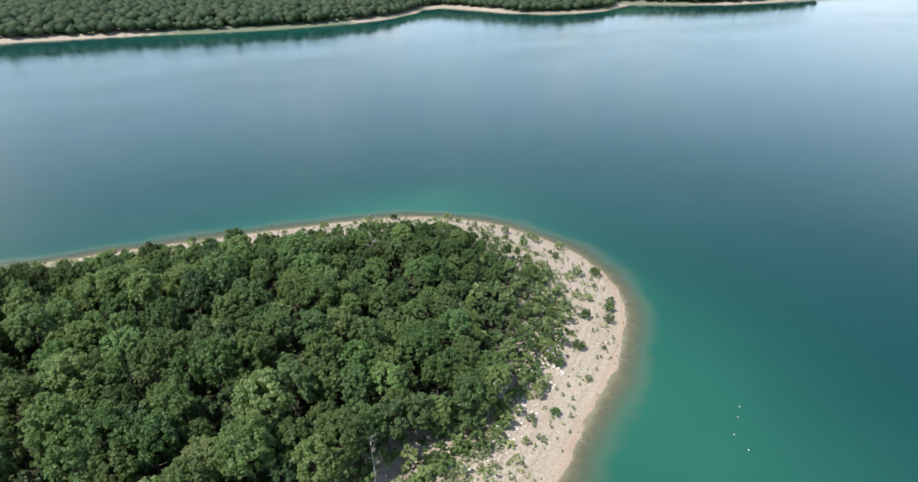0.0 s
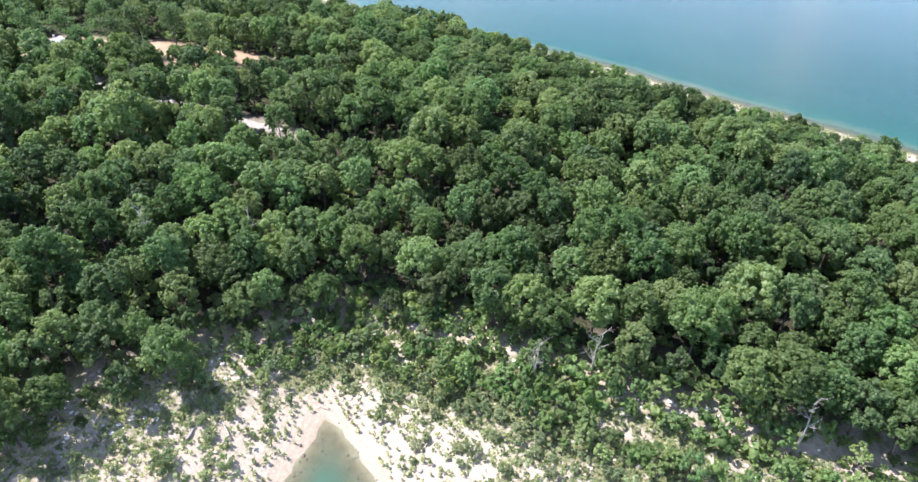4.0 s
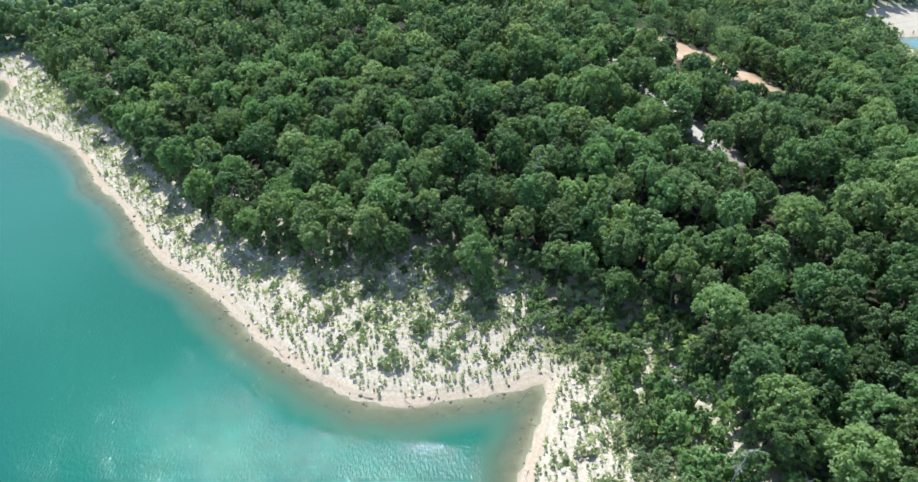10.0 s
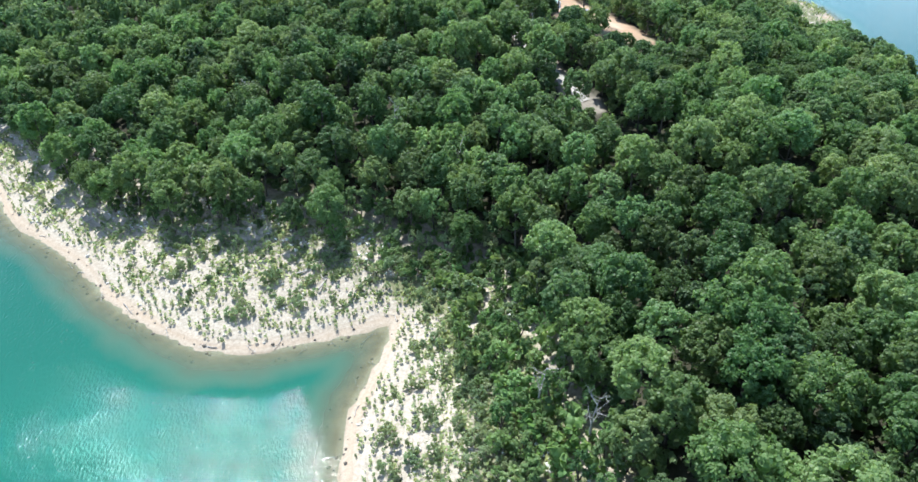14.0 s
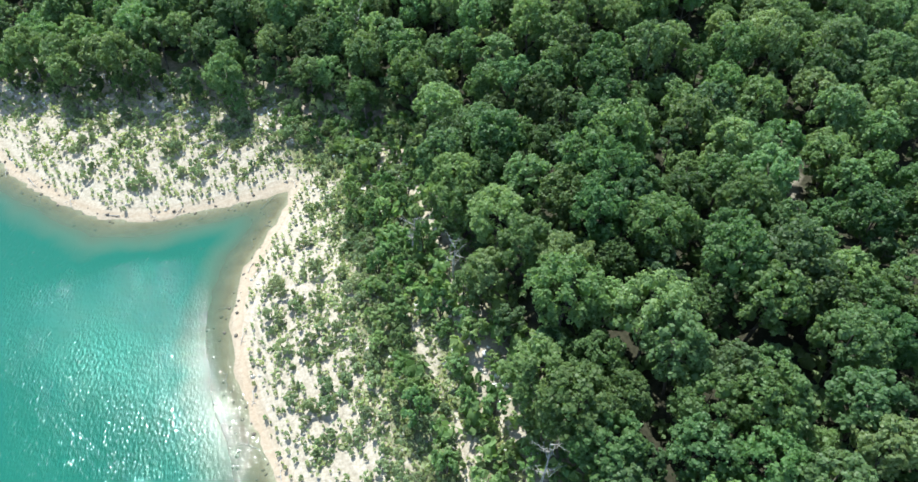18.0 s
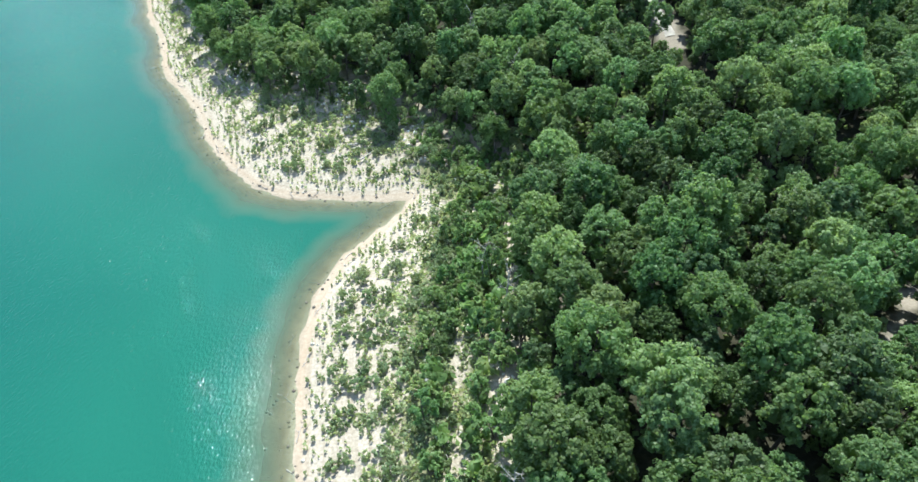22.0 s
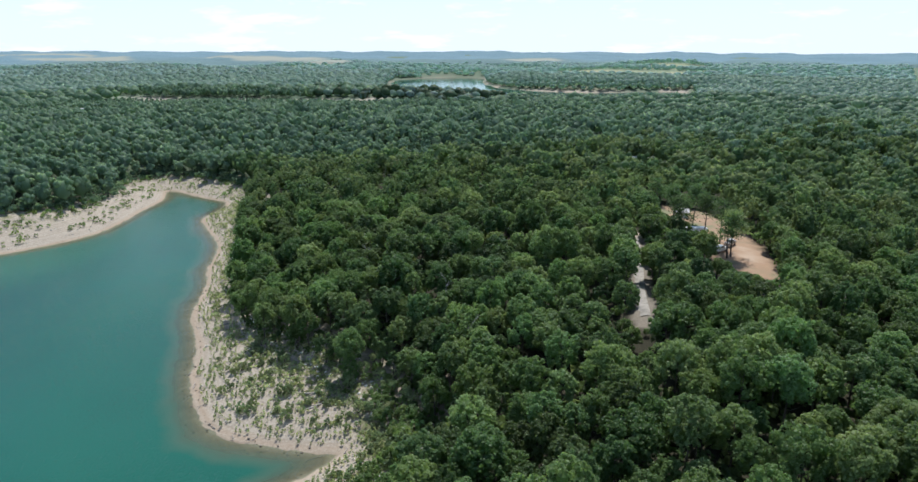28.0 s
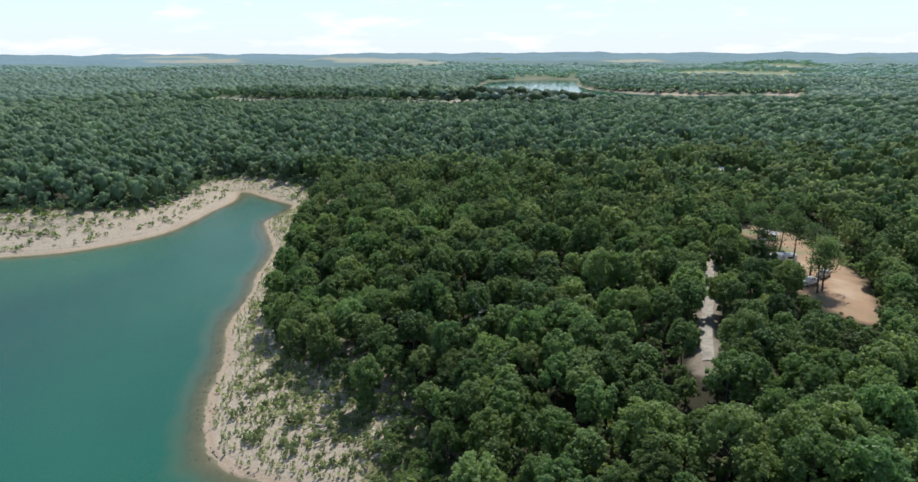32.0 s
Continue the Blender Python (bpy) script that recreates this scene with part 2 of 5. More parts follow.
def ground_material():
    m, nt, bsdf, out = material("ground")
    d, wood, soil, red = (attribute(nt, k) for k in ("shore", "wood", "soil", "red"))
    fine, mid, wide = noise_of(nt, 2.2, 6, 0.7), noise_of(nt, 0.35, 5, 0.6), noise_of(nt, 0.05, 3)
    gravel = ramp_of(nt, fine, ((0.28, (0.208, 0.178, 0.138)), (0.5, (0.375, 0.330, 0.270)), (0.75, (0.535, 0.482, 0.410))))
    gravel = blend(nt, math_of(nt, "MULTIPLY", mid, 0.45), gravel, (0.30, 0.268, 0.215))
    # old waterlines run along the bank as faint terraces
    along = nt.nodes.new("ShaderNodeCombineXYZ")
    link(nt, math_of(nt, "MULTIPLY", d, 1.5), along.inputs[0])
    flat = nt.nodes.new("ShaderNodeSeparateXYZ")
    link(nt, place_of(nt), flat.inputs[0])
    link(nt, math_of(nt, "MULTIPLY", flat.outputs[0], 0.05), along.inputs[1])
    link(nt, math_of(nt, "MULTIPLY", flat.outputs[1], 0.05), along.inputs[2])
    lines = noise_of(nt, 1.0, 2, 0.5, along.outputs[0])
    gravel = blend(nt, 1.0, gravel, ramp_of(nt, lines, ((0.34, (0.89, 0.875, 0.85)), (0.52, (1.0, 1.0, 1.0)), (0.66, (1.05, 1.05, 1.04)))), "MULTIPLY")
    # grass and weeds spread over the upper bank
    up = math_of(nt, "MULTIPLY", math_of(nt, "SUBTRACT", d, 9.0), 0.045, True)
    patch = math_of(nt, "MULTIPLY", math_of(nt, "SUBTRACT", math_of(nt, "ADD", mid, math_of(nt, "MULTIPLY", up, 0.22)), 0.62), 4.0, True)
    patch = math_of(nt, "MULTIPLY", patch, math_of(nt, "MULTIPLY", up, 1.6, True))
    grass = ramp_of(nt, fine, ((0.3, (0.11, 0.125, 0.055)), (0.7, (0.27, 0.255, 0.16))))
    bank = blend(nt, patch, gravel, grass)
    # the thicket at the foot of the woods stands in grass
    lush = math_of(nt, "MULTIPLY", math_of(nt, "SUBTRACT", math_of(nt, "ADD", attribute(nt, "lush"), math_of(nt, "MULTIPLY", mid, 2.6)), 1.85), 2.2, True)
    bank = blend(nt, lush, bank, ramp_of(nt, fine, ((0.3, (0.075, 0.090, 0.038)), (0.7, (0.22, 0.215, 0.125)))))
    # wet, reddish rim at the waterline
    rim = math_of(nt, "SUBTRACT", 1.0, math_of(nt, "MULTIPLY", math_of(nt, "ABSOLUTE", math_of(nt, "SUBTRACT", d, 0.5)), 0.55, True), True)
    bank = blend(nt, math_of(nt, "MULTIPLY", rim, math_of(nt, "ADD", 0.05, math_of(nt, "MULTIPLY", wide, 0.85))), bank, (0.35, 0.25, 0.165))
    bank = blend(nt, math_of(nt, "MULTIPLY", d, -0.7, True), bank, ramp_of(nt, mid, ((0.3, (0.185, 0.140, 0.095)), (0.7, (0.34, 0.27, 0.19)))))
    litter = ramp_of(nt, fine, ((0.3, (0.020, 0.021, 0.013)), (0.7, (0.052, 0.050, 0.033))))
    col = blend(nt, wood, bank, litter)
    far, hay = attribute(nt, "far"), attribute(nt, "hay")
    # far floor painted lighter green, so gaps between the trees pale as in haze
    hazed_floor = ramp_of(nt, mid, ((0.3, (0.100, 0.150, 0.098)), (0.7, (0.150, 0.205, 0.135))))
    col = blend(nt, math_of(nt, "MULTIPLY", far, wood), col, hazed_floor)
    col = blend(nt, hay, col, ramp_of(nt, wide, ((0.35, (0.25, 0.28, 0.15)), (0.65, (0.40, 0.38, 0.25)))))
    dirt = ramp_of(nt, fine, ((0.3, (0.34, 0.295, 0.24)), (0.7, (0.47, 0.42, 0.36))))
    col = blend(nt, soil, col, dirt)
    clay = ramp_of(nt, noise_of(nt, 0.09, 4), ((0.36, (0.21, 0.215, 0.125)), (0.46, (0.31, 0.225, 0.150)), (0.56, (0.35, 0.240, 0.160)), (0.72, (0.43, 0.33, 0.245))))
    col = blend(nt, red, col, clay)
    link(nt, col, bsdf.inputs["Base Color"])
    bsdf.inputs["Roughness"].default_value = 0.95
    bsdf.inputs["Specular IOR Level"].default_value = 0.15
    relief(nt, bsdf, fine, 0.45, 0.2)
    return m


GROUND = ground_material()


def water_material():
    m, nt, bsdf, out = material("lake_water")
    depth = attribute(nt, "depth")
    wide = noise_of(nt, 0.012, 3)
    deep = ramp_of(nt, wide, ((0.3, (0.012, 0.086, 0.061)), (0.7, (0.016, 0.114, 0.081))))
    # the open lake is darker than the coves
    deep = blend(nt, math_of(nt, "MULTIPLY", math_of(nt, "SUBTRACT", depth, 24.0), 0.016, True), deep, (0.003, 0.047, 0.050))
    deep = blend(nt, math_of(nt, "MULTIPLY", attribute(nt, "open"), 0.75), deep, (0.004, 0.045, 0.047))
    shallow = (0.172, 0.144, 0.095)
    depth = math_of(nt, "MULTIPLY", depth, math_of(nt, "ADD", 0.45, math_of(nt, "MULTIPLY", noise_of(nt, 0.07, 3), 1.2)))
    k = math_of(nt, "POWER", math_of(nt, "MULTIPLY", depth, 0.118, True), 0.62)
    link(nt, blend(nt, k, shallow, deep), bsdf.inputs["Base Color"])
    bsdf.inputs["Roughness"].default_value = 0.045
    bsdf.inputs["Specular IOR Level"].default_value = 0.3
    bsdf.inputs["IOR"].default_value = 1.33
    # ripples over longer waves
    pos = place_of(nt)
    mp = node(nt, "ShaderNodeMapping", Scale=(1.0, 0.45, 1.0), Rotation=(0, 0, radians(25)))
    link(nt, pos, mp.inputs["Vector"])
    a = noise_of(nt, 2.9, 2.0, 0.45, mp.outputs[0])
    b = noise_of(nt, 0.22, 2, 0.5, mp.outputs[0])
    calm = noise_of(nt, 0.018, 3, 0.5, mp.outputs[0])
    h = math_of(nt, "ADD", math_of(nt, "MULTIPLY", a, 0.29), math_of(nt, "MULTIPLY", b, 0.16))
    h = math_of(nt, "MULTIPLY", h, math_of(nt, "ADD", 0.45, math_of(nt, "MULTIPLY", math_of(nt, "POWER", calm, 1.5), 1.3)))
    h = math_of(nt, "MULTIPLY", h, attribute(nt, "ripple"))
    relief(nt, bsdf, h, 0.45, 1.0)
    # in the shallows the bottom shows through
    clear = nt.nodes.new("ShaderNodeBsdfTransparent")
    clear.inputs[0].default_value = (0.86, 0.94, 0.88, 1)
    mix = nt.nodes.new("ShaderNodeMixShader")
    link(nt, ramp_of(nt, math_of(nt, "MULTIPLY", depth, 0.18, True), ((0.0, (0.06,) * 3), (0.35, (0.50,) * 3), (1.0, (1.0,) * 3))), mix.inputs[0])
    link(nt, clear.outputs[0], mix.inputs[1]); link(nt, bsdf.outputs[0], mix.inputs[2])
    link(nt, mix.outputs[0], out.inputs[0])
    return m


WATER = water_material()


def plain(name, col, rough=0.7, metal=0.0, speckle=0.15, scale=3.0):
    m, nt, bsdf, out = material(name)
    n = noise_of(nt, scale)
    lo, hi = tuple(c * (1 - speckle) for c in col), tuple(min(1, c * (1 + speckle)) for c in col)
    link(nt, ramp_of(nt, n, ((0.3, lo), (0.7, hi))), bsdf.inputs["Base Color"])
    bsdf.inputs["Roughness"].default_value, bsdf.inputs["Metallic"].default_value = rough, metal
    return m


STONE = plain("limestone", (0.46, 0.43, 0.37), 0.9, 0, 0.3, 1.5)
PALE_STONE = plain("bleached_limestone", (0.60, 0.585, 0.55), 0.9, 0, 0.25, 1.5)
DARK_STONE = plain("wet_stone", (0.13, 0.11, 0.085), 0.6, 0, 0.3, 2.0)
ROAD_GRAVEL = plain("road_gravel", (0.31, 0.295, 0.265), 0.95, 0, 0.25, 0.8)

# ---- the plan ----
WEST_SHORE = ((-231, 252), (-214, 247), (-200, 244), (-188, 243), (-180, 230), (-178, 219), (-174, 211), (-158, 199), (-140, 186), (-131, 175), (-124, 164), (-112, 151), (-106, 144), (-99, 132),
              (-87, 121), (-78, 114), (-71, 104), (-64, 98), (-58, 93), (-51, 88.5), (-45, 87.5), (-39, 88), (-30, 89.5), (-24, 91.5), (-21.5, 93),
              (-22.5, 88), (-25, 81), (-28, 74), (-29, 66), (-28, 58), (-26, 50), (-22, 40), (-17, 29), (-10, 16), (-4, 6))
TIP_SHORE = ((2, -3), (10, -16), (18, -29), (27, -39), (36, -47), (47, -52), (60, -54), (76, -52), (91, -46), (103, -36), (111, -24), (116, -10), (119, 5), (124, 30), (128, 55), (131, 78), (134, 98),
             (138, 115), (140, 140), (137, 170), (132, 195), (128, 212), (139, 230), (148, 243), (151, 262), (149, 280), (152, 292), (162, 292), (178, 297), (198, 316), (240, 360), (300, 440), (380, 500))
FAR_SHORE = ((470, 480), (580, 360), (640, 220), (633, 103), (631, -2), (617, -89), (622, -213), (668, -306), (760, -385), (735, -400), (669, -424), (612, -437), (594, -514), (618, -601), (680, -650), (598, -732), (577, -872),
             (620, -1300), (200, -2200), (-500, -2000), (-900, -1100), (-760, -500), (-520, -120), (-380, 20), (-290, 75), (-240, 108))
NEAR_BANK = ((-218, 126), (-203, 142), (-197, 160), (-195, 177), (-202, 195), (-211, 211), (-218, 229), (-224, 238), (-236, 249))
NORTH_ARM = ((-770, 1440), (-765, 1520), (-745, 1670), (-610, 1640), (-570, 1520), (-505, 1350), (-400, 1195), (-300, 1150), (-205, 1145), (-110, 1240), (-50, 1220), (-50, 900), (-150, 840), (-300, 800), (-420, 850), (-580, 1080))
FOREST_EDGE = ((-290, 330), (-262, 290), (-236, 277), (-205, 274), (-186, 262), (-164, 233), (-139, 205), (-112, 172), (-91, 146), (-78, 132), (-62, 121), (-49, 117), (-36, 112), (-24, 108), (-13, 103), (-8, 94), (-6, 82), (-4, 70),
               (-4, 55), (0, 42), (3, 30), (7, 15), (12, 5), (19, -11), (33, -26), (48, -33), (66, -37), (82, -35), (95, -28), (104, -14), (110, 5), (116, 30), (120, 55), (124, 85), (129, 112), (130, 145), (121, 185),
               (115, 212), (116, 235), (130, 258), (138, 282), (146, 306), (175, 325), (230, 385), (290, 450))


def rounded(points, closed, times=2):
    """Cuts the corners of an outline."""
    p = np.array(points, float)
    for _ in range(times):
        q = np.roll(p, -1, 0) if closed else p[1:]
        a = p if closed else p[:-1]
        p = np.stack([0.75 * a + 0.25 * q, 0.25 * a + 0.75 * q], 1).reshape(-1, 2)
    return p


LAKE = rounded(WEST_SHORE + TIP_SHORE + FAR_SHORE + NEAR_BANK, True)
ARM = rounded(NORTH_ARM, True, 1)
EDGE = rounded(FOREST_EDGE + ((230, 900), (-600, 900), (-300, 400)), True, 1)


def signed(px, py, poly):
    """Distance to an outline, below zero inside it."""
    px, py = np.asarray(px, float).ravel(), np.asarray(py, float).ravel()
    best, inside = np.full(px.shape, 1e18), np.zeros(px.shape, bool)
    for (ax, ay), (bx, by) in zip(poly, np.roll(poly, -1, 0)):
        ex, ey = bx - ax, by - ay
        t = np.clip(((px - ax) * ex + (py - ay) * ey) / max(ex * ex + ey * ey, 1e-9), 0, 1)
        best = np.minimum(best, (px - ax - t * ex) ** 2 + (py - ay - t * ey) ** 2)
        if ay != by:
            inside ^= ((ay > py) != (by > py)) & (px < ax + (py - ay) * ex / ey)
    return np.where(inside, -1, 1) * np.sqrt(best)


rng = np.random.default_rng(7)
WAVES = [(rng.uniform(0, 6.28), rng.uniform(0, 6.28)) for _ in range(40)]


def bumps(x, y, size, seed):
    """Smooth uneven relief of about -1 to 1 with hills of about that size."""
    out = 0
    for i in range(6):
        a, ph = WAVES[(seed * 7 + i) % 40]
        k = 2 * math.pi / size * (0.6 + 0.28 * i)
        out = out + np.sin((x * math.cos(a) + y * math.sin(a)) * k + ph) / 6 * 1.6
    return out


def shore_distance(x, y):
    return np.minimum(signed(x, y, LAKE), signed(x, y, ARM))


def smooth(a, b, v):
    t = np.clip((v - a) / (b - a), 0, 1)
    return t * t * (3 - 2 * t)


def line_distance(x, y, line):
    best = np.full(np.shape(x), 1e18)
    for (ax, ay), (bx, by) in zip(line[:-1], line[1:]):
        ex, ey = bx - ax, by - ay
        t = np.clip(((x - ax) * ex + (y - ay) * ey) / (ex * ex + ey * ey), 0, 1)
        best = np.minimum(best, (x - ax - t * ex) ** 2 + (y - ay - t * ey) ** 2)
    return np.sqrt(best)


DRAW = ((-225, 300), (-130, 335), (-70, 370))
RISE = 2.6   # the knoll that carries the clearing


def height(x, y, d=None):
    x, y = np.asarray(x, float).ravel(), np.asarray(y, float).ravel()
    if d is None:
        d = shore_distance(x, y)
    land = np.maximum(d, 0)
    h = 0.21 * np.minimum(land, 26) + 12.8 * (1 - np.exp(-np.maximum(land - 22, 0) / 62.0))
    h = h + 0.16 * bumps(x, y, 7, 1) * smooth(1.5, 8, land) + 0.05 * bumps(x, y, 2.5, 2) * smooth(0.5, 4, land)
    h = h + RISE * np.exp(-((x - 30) ** 2 + (y - 185) ** 2) / 75.0 ** 2)
    h = h - 3.2 * np.exp(-((x - 53) ** 2 + (y - 73) ** 2) / 15.0 ** 2)
    r = np.hypot(x, y)
    h = h + smooth(30, 200, land) * (3.0 * bumps(x, y, 260, 3) + 1.0 * smooth(330, 620, r))
    h = h * (1 - 0.48 * smooth(380, 760, r) * smooth(30, 200, land))
    h = h + smooth(60, 600, land) * smooth(1000, 2200, r) * 10 * bumps(x, y, 900, 4)
    h = h + smooth(1600, 2600, r) * (5 + 7 * bumps(x, y, 500, 6))
    h = h + smooth(3500, 4700, r) * (27 + 10 * bumps(x, y, 1500, 5) + 4 * bumps(x, y, 420, 6))
    north = y - np.interp(x, (-800, -541, -434, -346, -150), (505, 578, 617, 685, 800))
    h = h + 8 * smooth(-110, 20, north) * smooth(300, 80, north) * smooth(-950, -650, x) * smooth(-200, -340, x) * smooth(30, 120, land)
    for fx, fy, rx, ry, rise in FIELDS:
        h = h + rise * np.exp(-(((x - fx) / (rx * 1.6)) ** 2 + ((y - fy - 0.8 * ry) / (ry * 1.5)) ** 2)) * smooth(5, 60, land)
    # a draw runs inland from the head of the cove, behind the knoll
    h = h - 8.5 * np.exp(-(line_distance(x, y, DRAW) / 48.0) ** 2) * smooth(12, 60, land)
    under = np.minimum(d, 0)
    rim = (0.10 * bumps(x, y, 14, 2) + 0.045 * bumps(x, y, 6, 4)) * smooth(7, 1, np.abs(d))
    return np.where(d > 0, h, 0.14 * np.maximum(under, -8) + 0.3 * np.minimum(under + 8, 0)).clip(-12) + rim


def wood_start(x, y):
    """How far from the water the woods begin away from the peninsula: the west bank is wide and bare."""
    bank = smooth(-150, -190, x) * smooth(60, 110, y) * smooth(300, 270, y) * smooth(-420, -330, x)
    return 13 + bank * (7 + 20 * smooth(205, 140, y))


ROAD = ((23.4, 142), (21.6, 150), (19.4, 158), (16.5, 174), (13, 190), (11, 203))
RIDGE_ROAD = ((-800, 505), (-541, 578), (-434, 617), (-346, 685))
# hay fields: centre, half sizes, rise that tilts them towards the camera
FIELDS = ((-200, 1730, 150, 110, 8), (-1950, 2330, 330, 150, 20), (-2650, 2000, 300, 120, 16), (-1390, 2060, 80, 80, 12), (-3300, 2300, 260, 200, 10), (-360, 1700, 70, 80, 7), (-190, 2050, 120, 90, 12), (-820, 2700, 120, 120, 14))
TRAIL = ((53, 74), (51.5, 69), (49.2, 65), (44.3, 58.5))   # a sandy strip below a brush-filled gap
TRACK = ((12, 200), (17, 214), (30, 219))
# bare white strips between the thicket and the woods: line, half width
STRIPS = ((((-4.6, 57), (-3.8, 51), (-2.6, 46)), 0.75), (((-1.6, 43), (-0.8, 38), (-1.6, 35)), 0.85), (((-6.2, 96), (-6.8, 91), (-10, 86)), 0.85))


def in_fields(x, y):
    best = np.zeros(np.shape(x))
    for fx, fy, rx, ry, rise in FIELDS:
        best = np.maximum(best, smooth(1.15, 0.9, np.hypot((x - fx) / rx, (y - fy) / ry) + 0.12 * bumps(x, y, 130, 3)))
    return best


CLEARING = rounded(((8, 244), (9.5, 233), (19.5, 231), (26, 221), (28.5, 208), (30, 195), (34, 185), (39, 179.5), (47.5, 173), (51.5, 179), (47, 200), (41.5, 222), (31, 243), (18, 249)), True, 1)
SOIL_IN_VIEW = np.array(((15.4, 227.5), (26.7, 222.5), (31.4, 206.8), (35.1, 187), (40.5, 182), (46.2, 178.5), (48.5, 181), (45, 202.5), (41.9, 213.8), (36.6, 223.7), (30.5, 243), (24.7, 238), (14.3, 233)))   # soil the camera sees over the lowered trees, from pixel positions
GAPS = ((53.5, 78, 4.4), (56.5, 79.5, 3.4), (52.5, 72, 2.0), (30, 41, 2.4), (-4, 99, 4.0), (2, 106, 3.0), (-16, 118, 0.1))   # small openings in the woods

# ---- meshes ----


def mesh_of(name, verts, faces, mat, attributes=None, flat=False):
    """A mesh out of arrays: faces all with the same number of corners."""
    verts, faces = np.asarray(verts, np.float32), np.asarray(faces, np.int32)
    me = bpy.data.meshes.new(name)
    n, k = faces.shape
    me.vertices.add(len(verts)); me.loops.add(n * k); me.polygons.add(n)
    me.vertices.foreach_set("co", verts.ravel())
    me.loops.foreach_set("vertex_index", faces.ravel())
    me.polygons.foreach_set("loop_start", np.arange(0, n * k, k, dtype=np.int32))
    me.polygons.foreach_set("use_smooth", np.full(n, not flat))
    me.update(calc_edges=True)
    for key, values in (attributes or {}).items():
        me.attributes.new(key, "FLOAT", "POINT").data.foreach_set("value", np.asarray(values, np.float32))
    if mat:
        me.materials.append(mat)
    return me


def part(name, mesh, parent, label=""):
    ob = new(name, mesh)
    ob.parent = parent
    if label:
        tagged(ob, label)
    return ob


def grid_axis(lo, hi, step, reach, growth):
    mid = list(np.arange(lo, hi + 0.01, step))
    s, v, right = step, hi, []
    while v < reach:
        s *= growth; v += s; right.append(min(v, reach))
    s, v, left = step, lo, []
    while v > -reach:
        s *= growth; v -= s; left.append(max(v, -reach))
    return np.array(left[::-1] + mid + right)


def build_ground():
    gx, gy = grid_axis(-245, 150, 1.5, 4900, 1.10), grid_axis(-62, 265, 1.5, 4900, 1.10)
    X, Y = np.meshgrid(gx, gy)
    x, y = X.ravel(), Y.ravel()
    d = shore_distance(x, y)
    z = height(x, y, d)
    nx, ny = len(gx), len(gy)
    i = (np.arange(ny - 1)[:, None] * nx + np.arange(nx - 1)).ravel()
    faces = np.stack([i, i + 1, i + nx + 1, i + nx], 1)
    edge = -signed(x, y, EDGE)
    peninsula = (x > -215) & (x < 200)
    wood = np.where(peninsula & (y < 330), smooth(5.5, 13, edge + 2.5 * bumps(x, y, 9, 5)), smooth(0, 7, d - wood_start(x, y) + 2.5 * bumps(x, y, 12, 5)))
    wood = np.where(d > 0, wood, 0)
    clear = smooth(2, -2, signed(x, y, CLEARING) + 1.0 * bumps(x, y, 8, 6))
    lane = np.maximum(0.5 * smooth(3.4, 2.2, line_distance(x, y, ROAD)), smooth(2.4, 1.6, line_distance(x, y, TRACK)))
    lane = np.maximum(lane, 0.45 * smooth(1.1, 0.4, line_distance(x, y, TRAIL)))
    lane = np.maximum(lane, 0.7 * smooth(2.0, 0.9, np.hypot(x - 52.8, y - 72.4)))
    lane = np.maximum(lane, smooth(9, 5, line_distance(x, y, RIDGE_ROAD)))
    for gxx, gyy, r in GAPS:
        wood = wood * (1 - 0.15 * smooth(r, r * 0.4, np.hypot(x - gxx, y - gyy)))
    west = smooth(16, 8, x) * smooth(104, 96, y) * smooth(18, 40, y)
    lush = smooth(12, 6, -edge) * smooth(-6, -1, -edge) * west + 0.62 * smooth(11, 5, -edge) * smooth(-4, 0, -edge) * smooth(-60, -40, x) * smooth(90, 96, y) * smooth(10, 0, x)
    for line, half in STRIPS:
        lush = lush * smooth(half * 0.8, half * 1.5, line_distance(x, y, line))
        wood = wood * smooth(half * 0.8, half * 1.6, line_distance(x, y, line))
    point = 0.8 * smooth(8, 4, np.hypot(x - 147, y - 245)) * smooth(0, 2, d)
    lush = np.maximum(lush, smooth(26, 16, np.hypot(x - 134, y - 258)) * smooth(2, 5, d) * smooth(5, 9, np.hypot(x - 147, y - 245)))
    ob = new("ground", mesh_of("ground", np.stack([x, y, z], 1), faces, GROUND,
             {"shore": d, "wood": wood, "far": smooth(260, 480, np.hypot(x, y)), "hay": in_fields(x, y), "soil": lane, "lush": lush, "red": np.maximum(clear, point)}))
    return tagged(ob, "pale limestone gravel bank rising to leaf-covered forest floor", "ground", kind="structure")


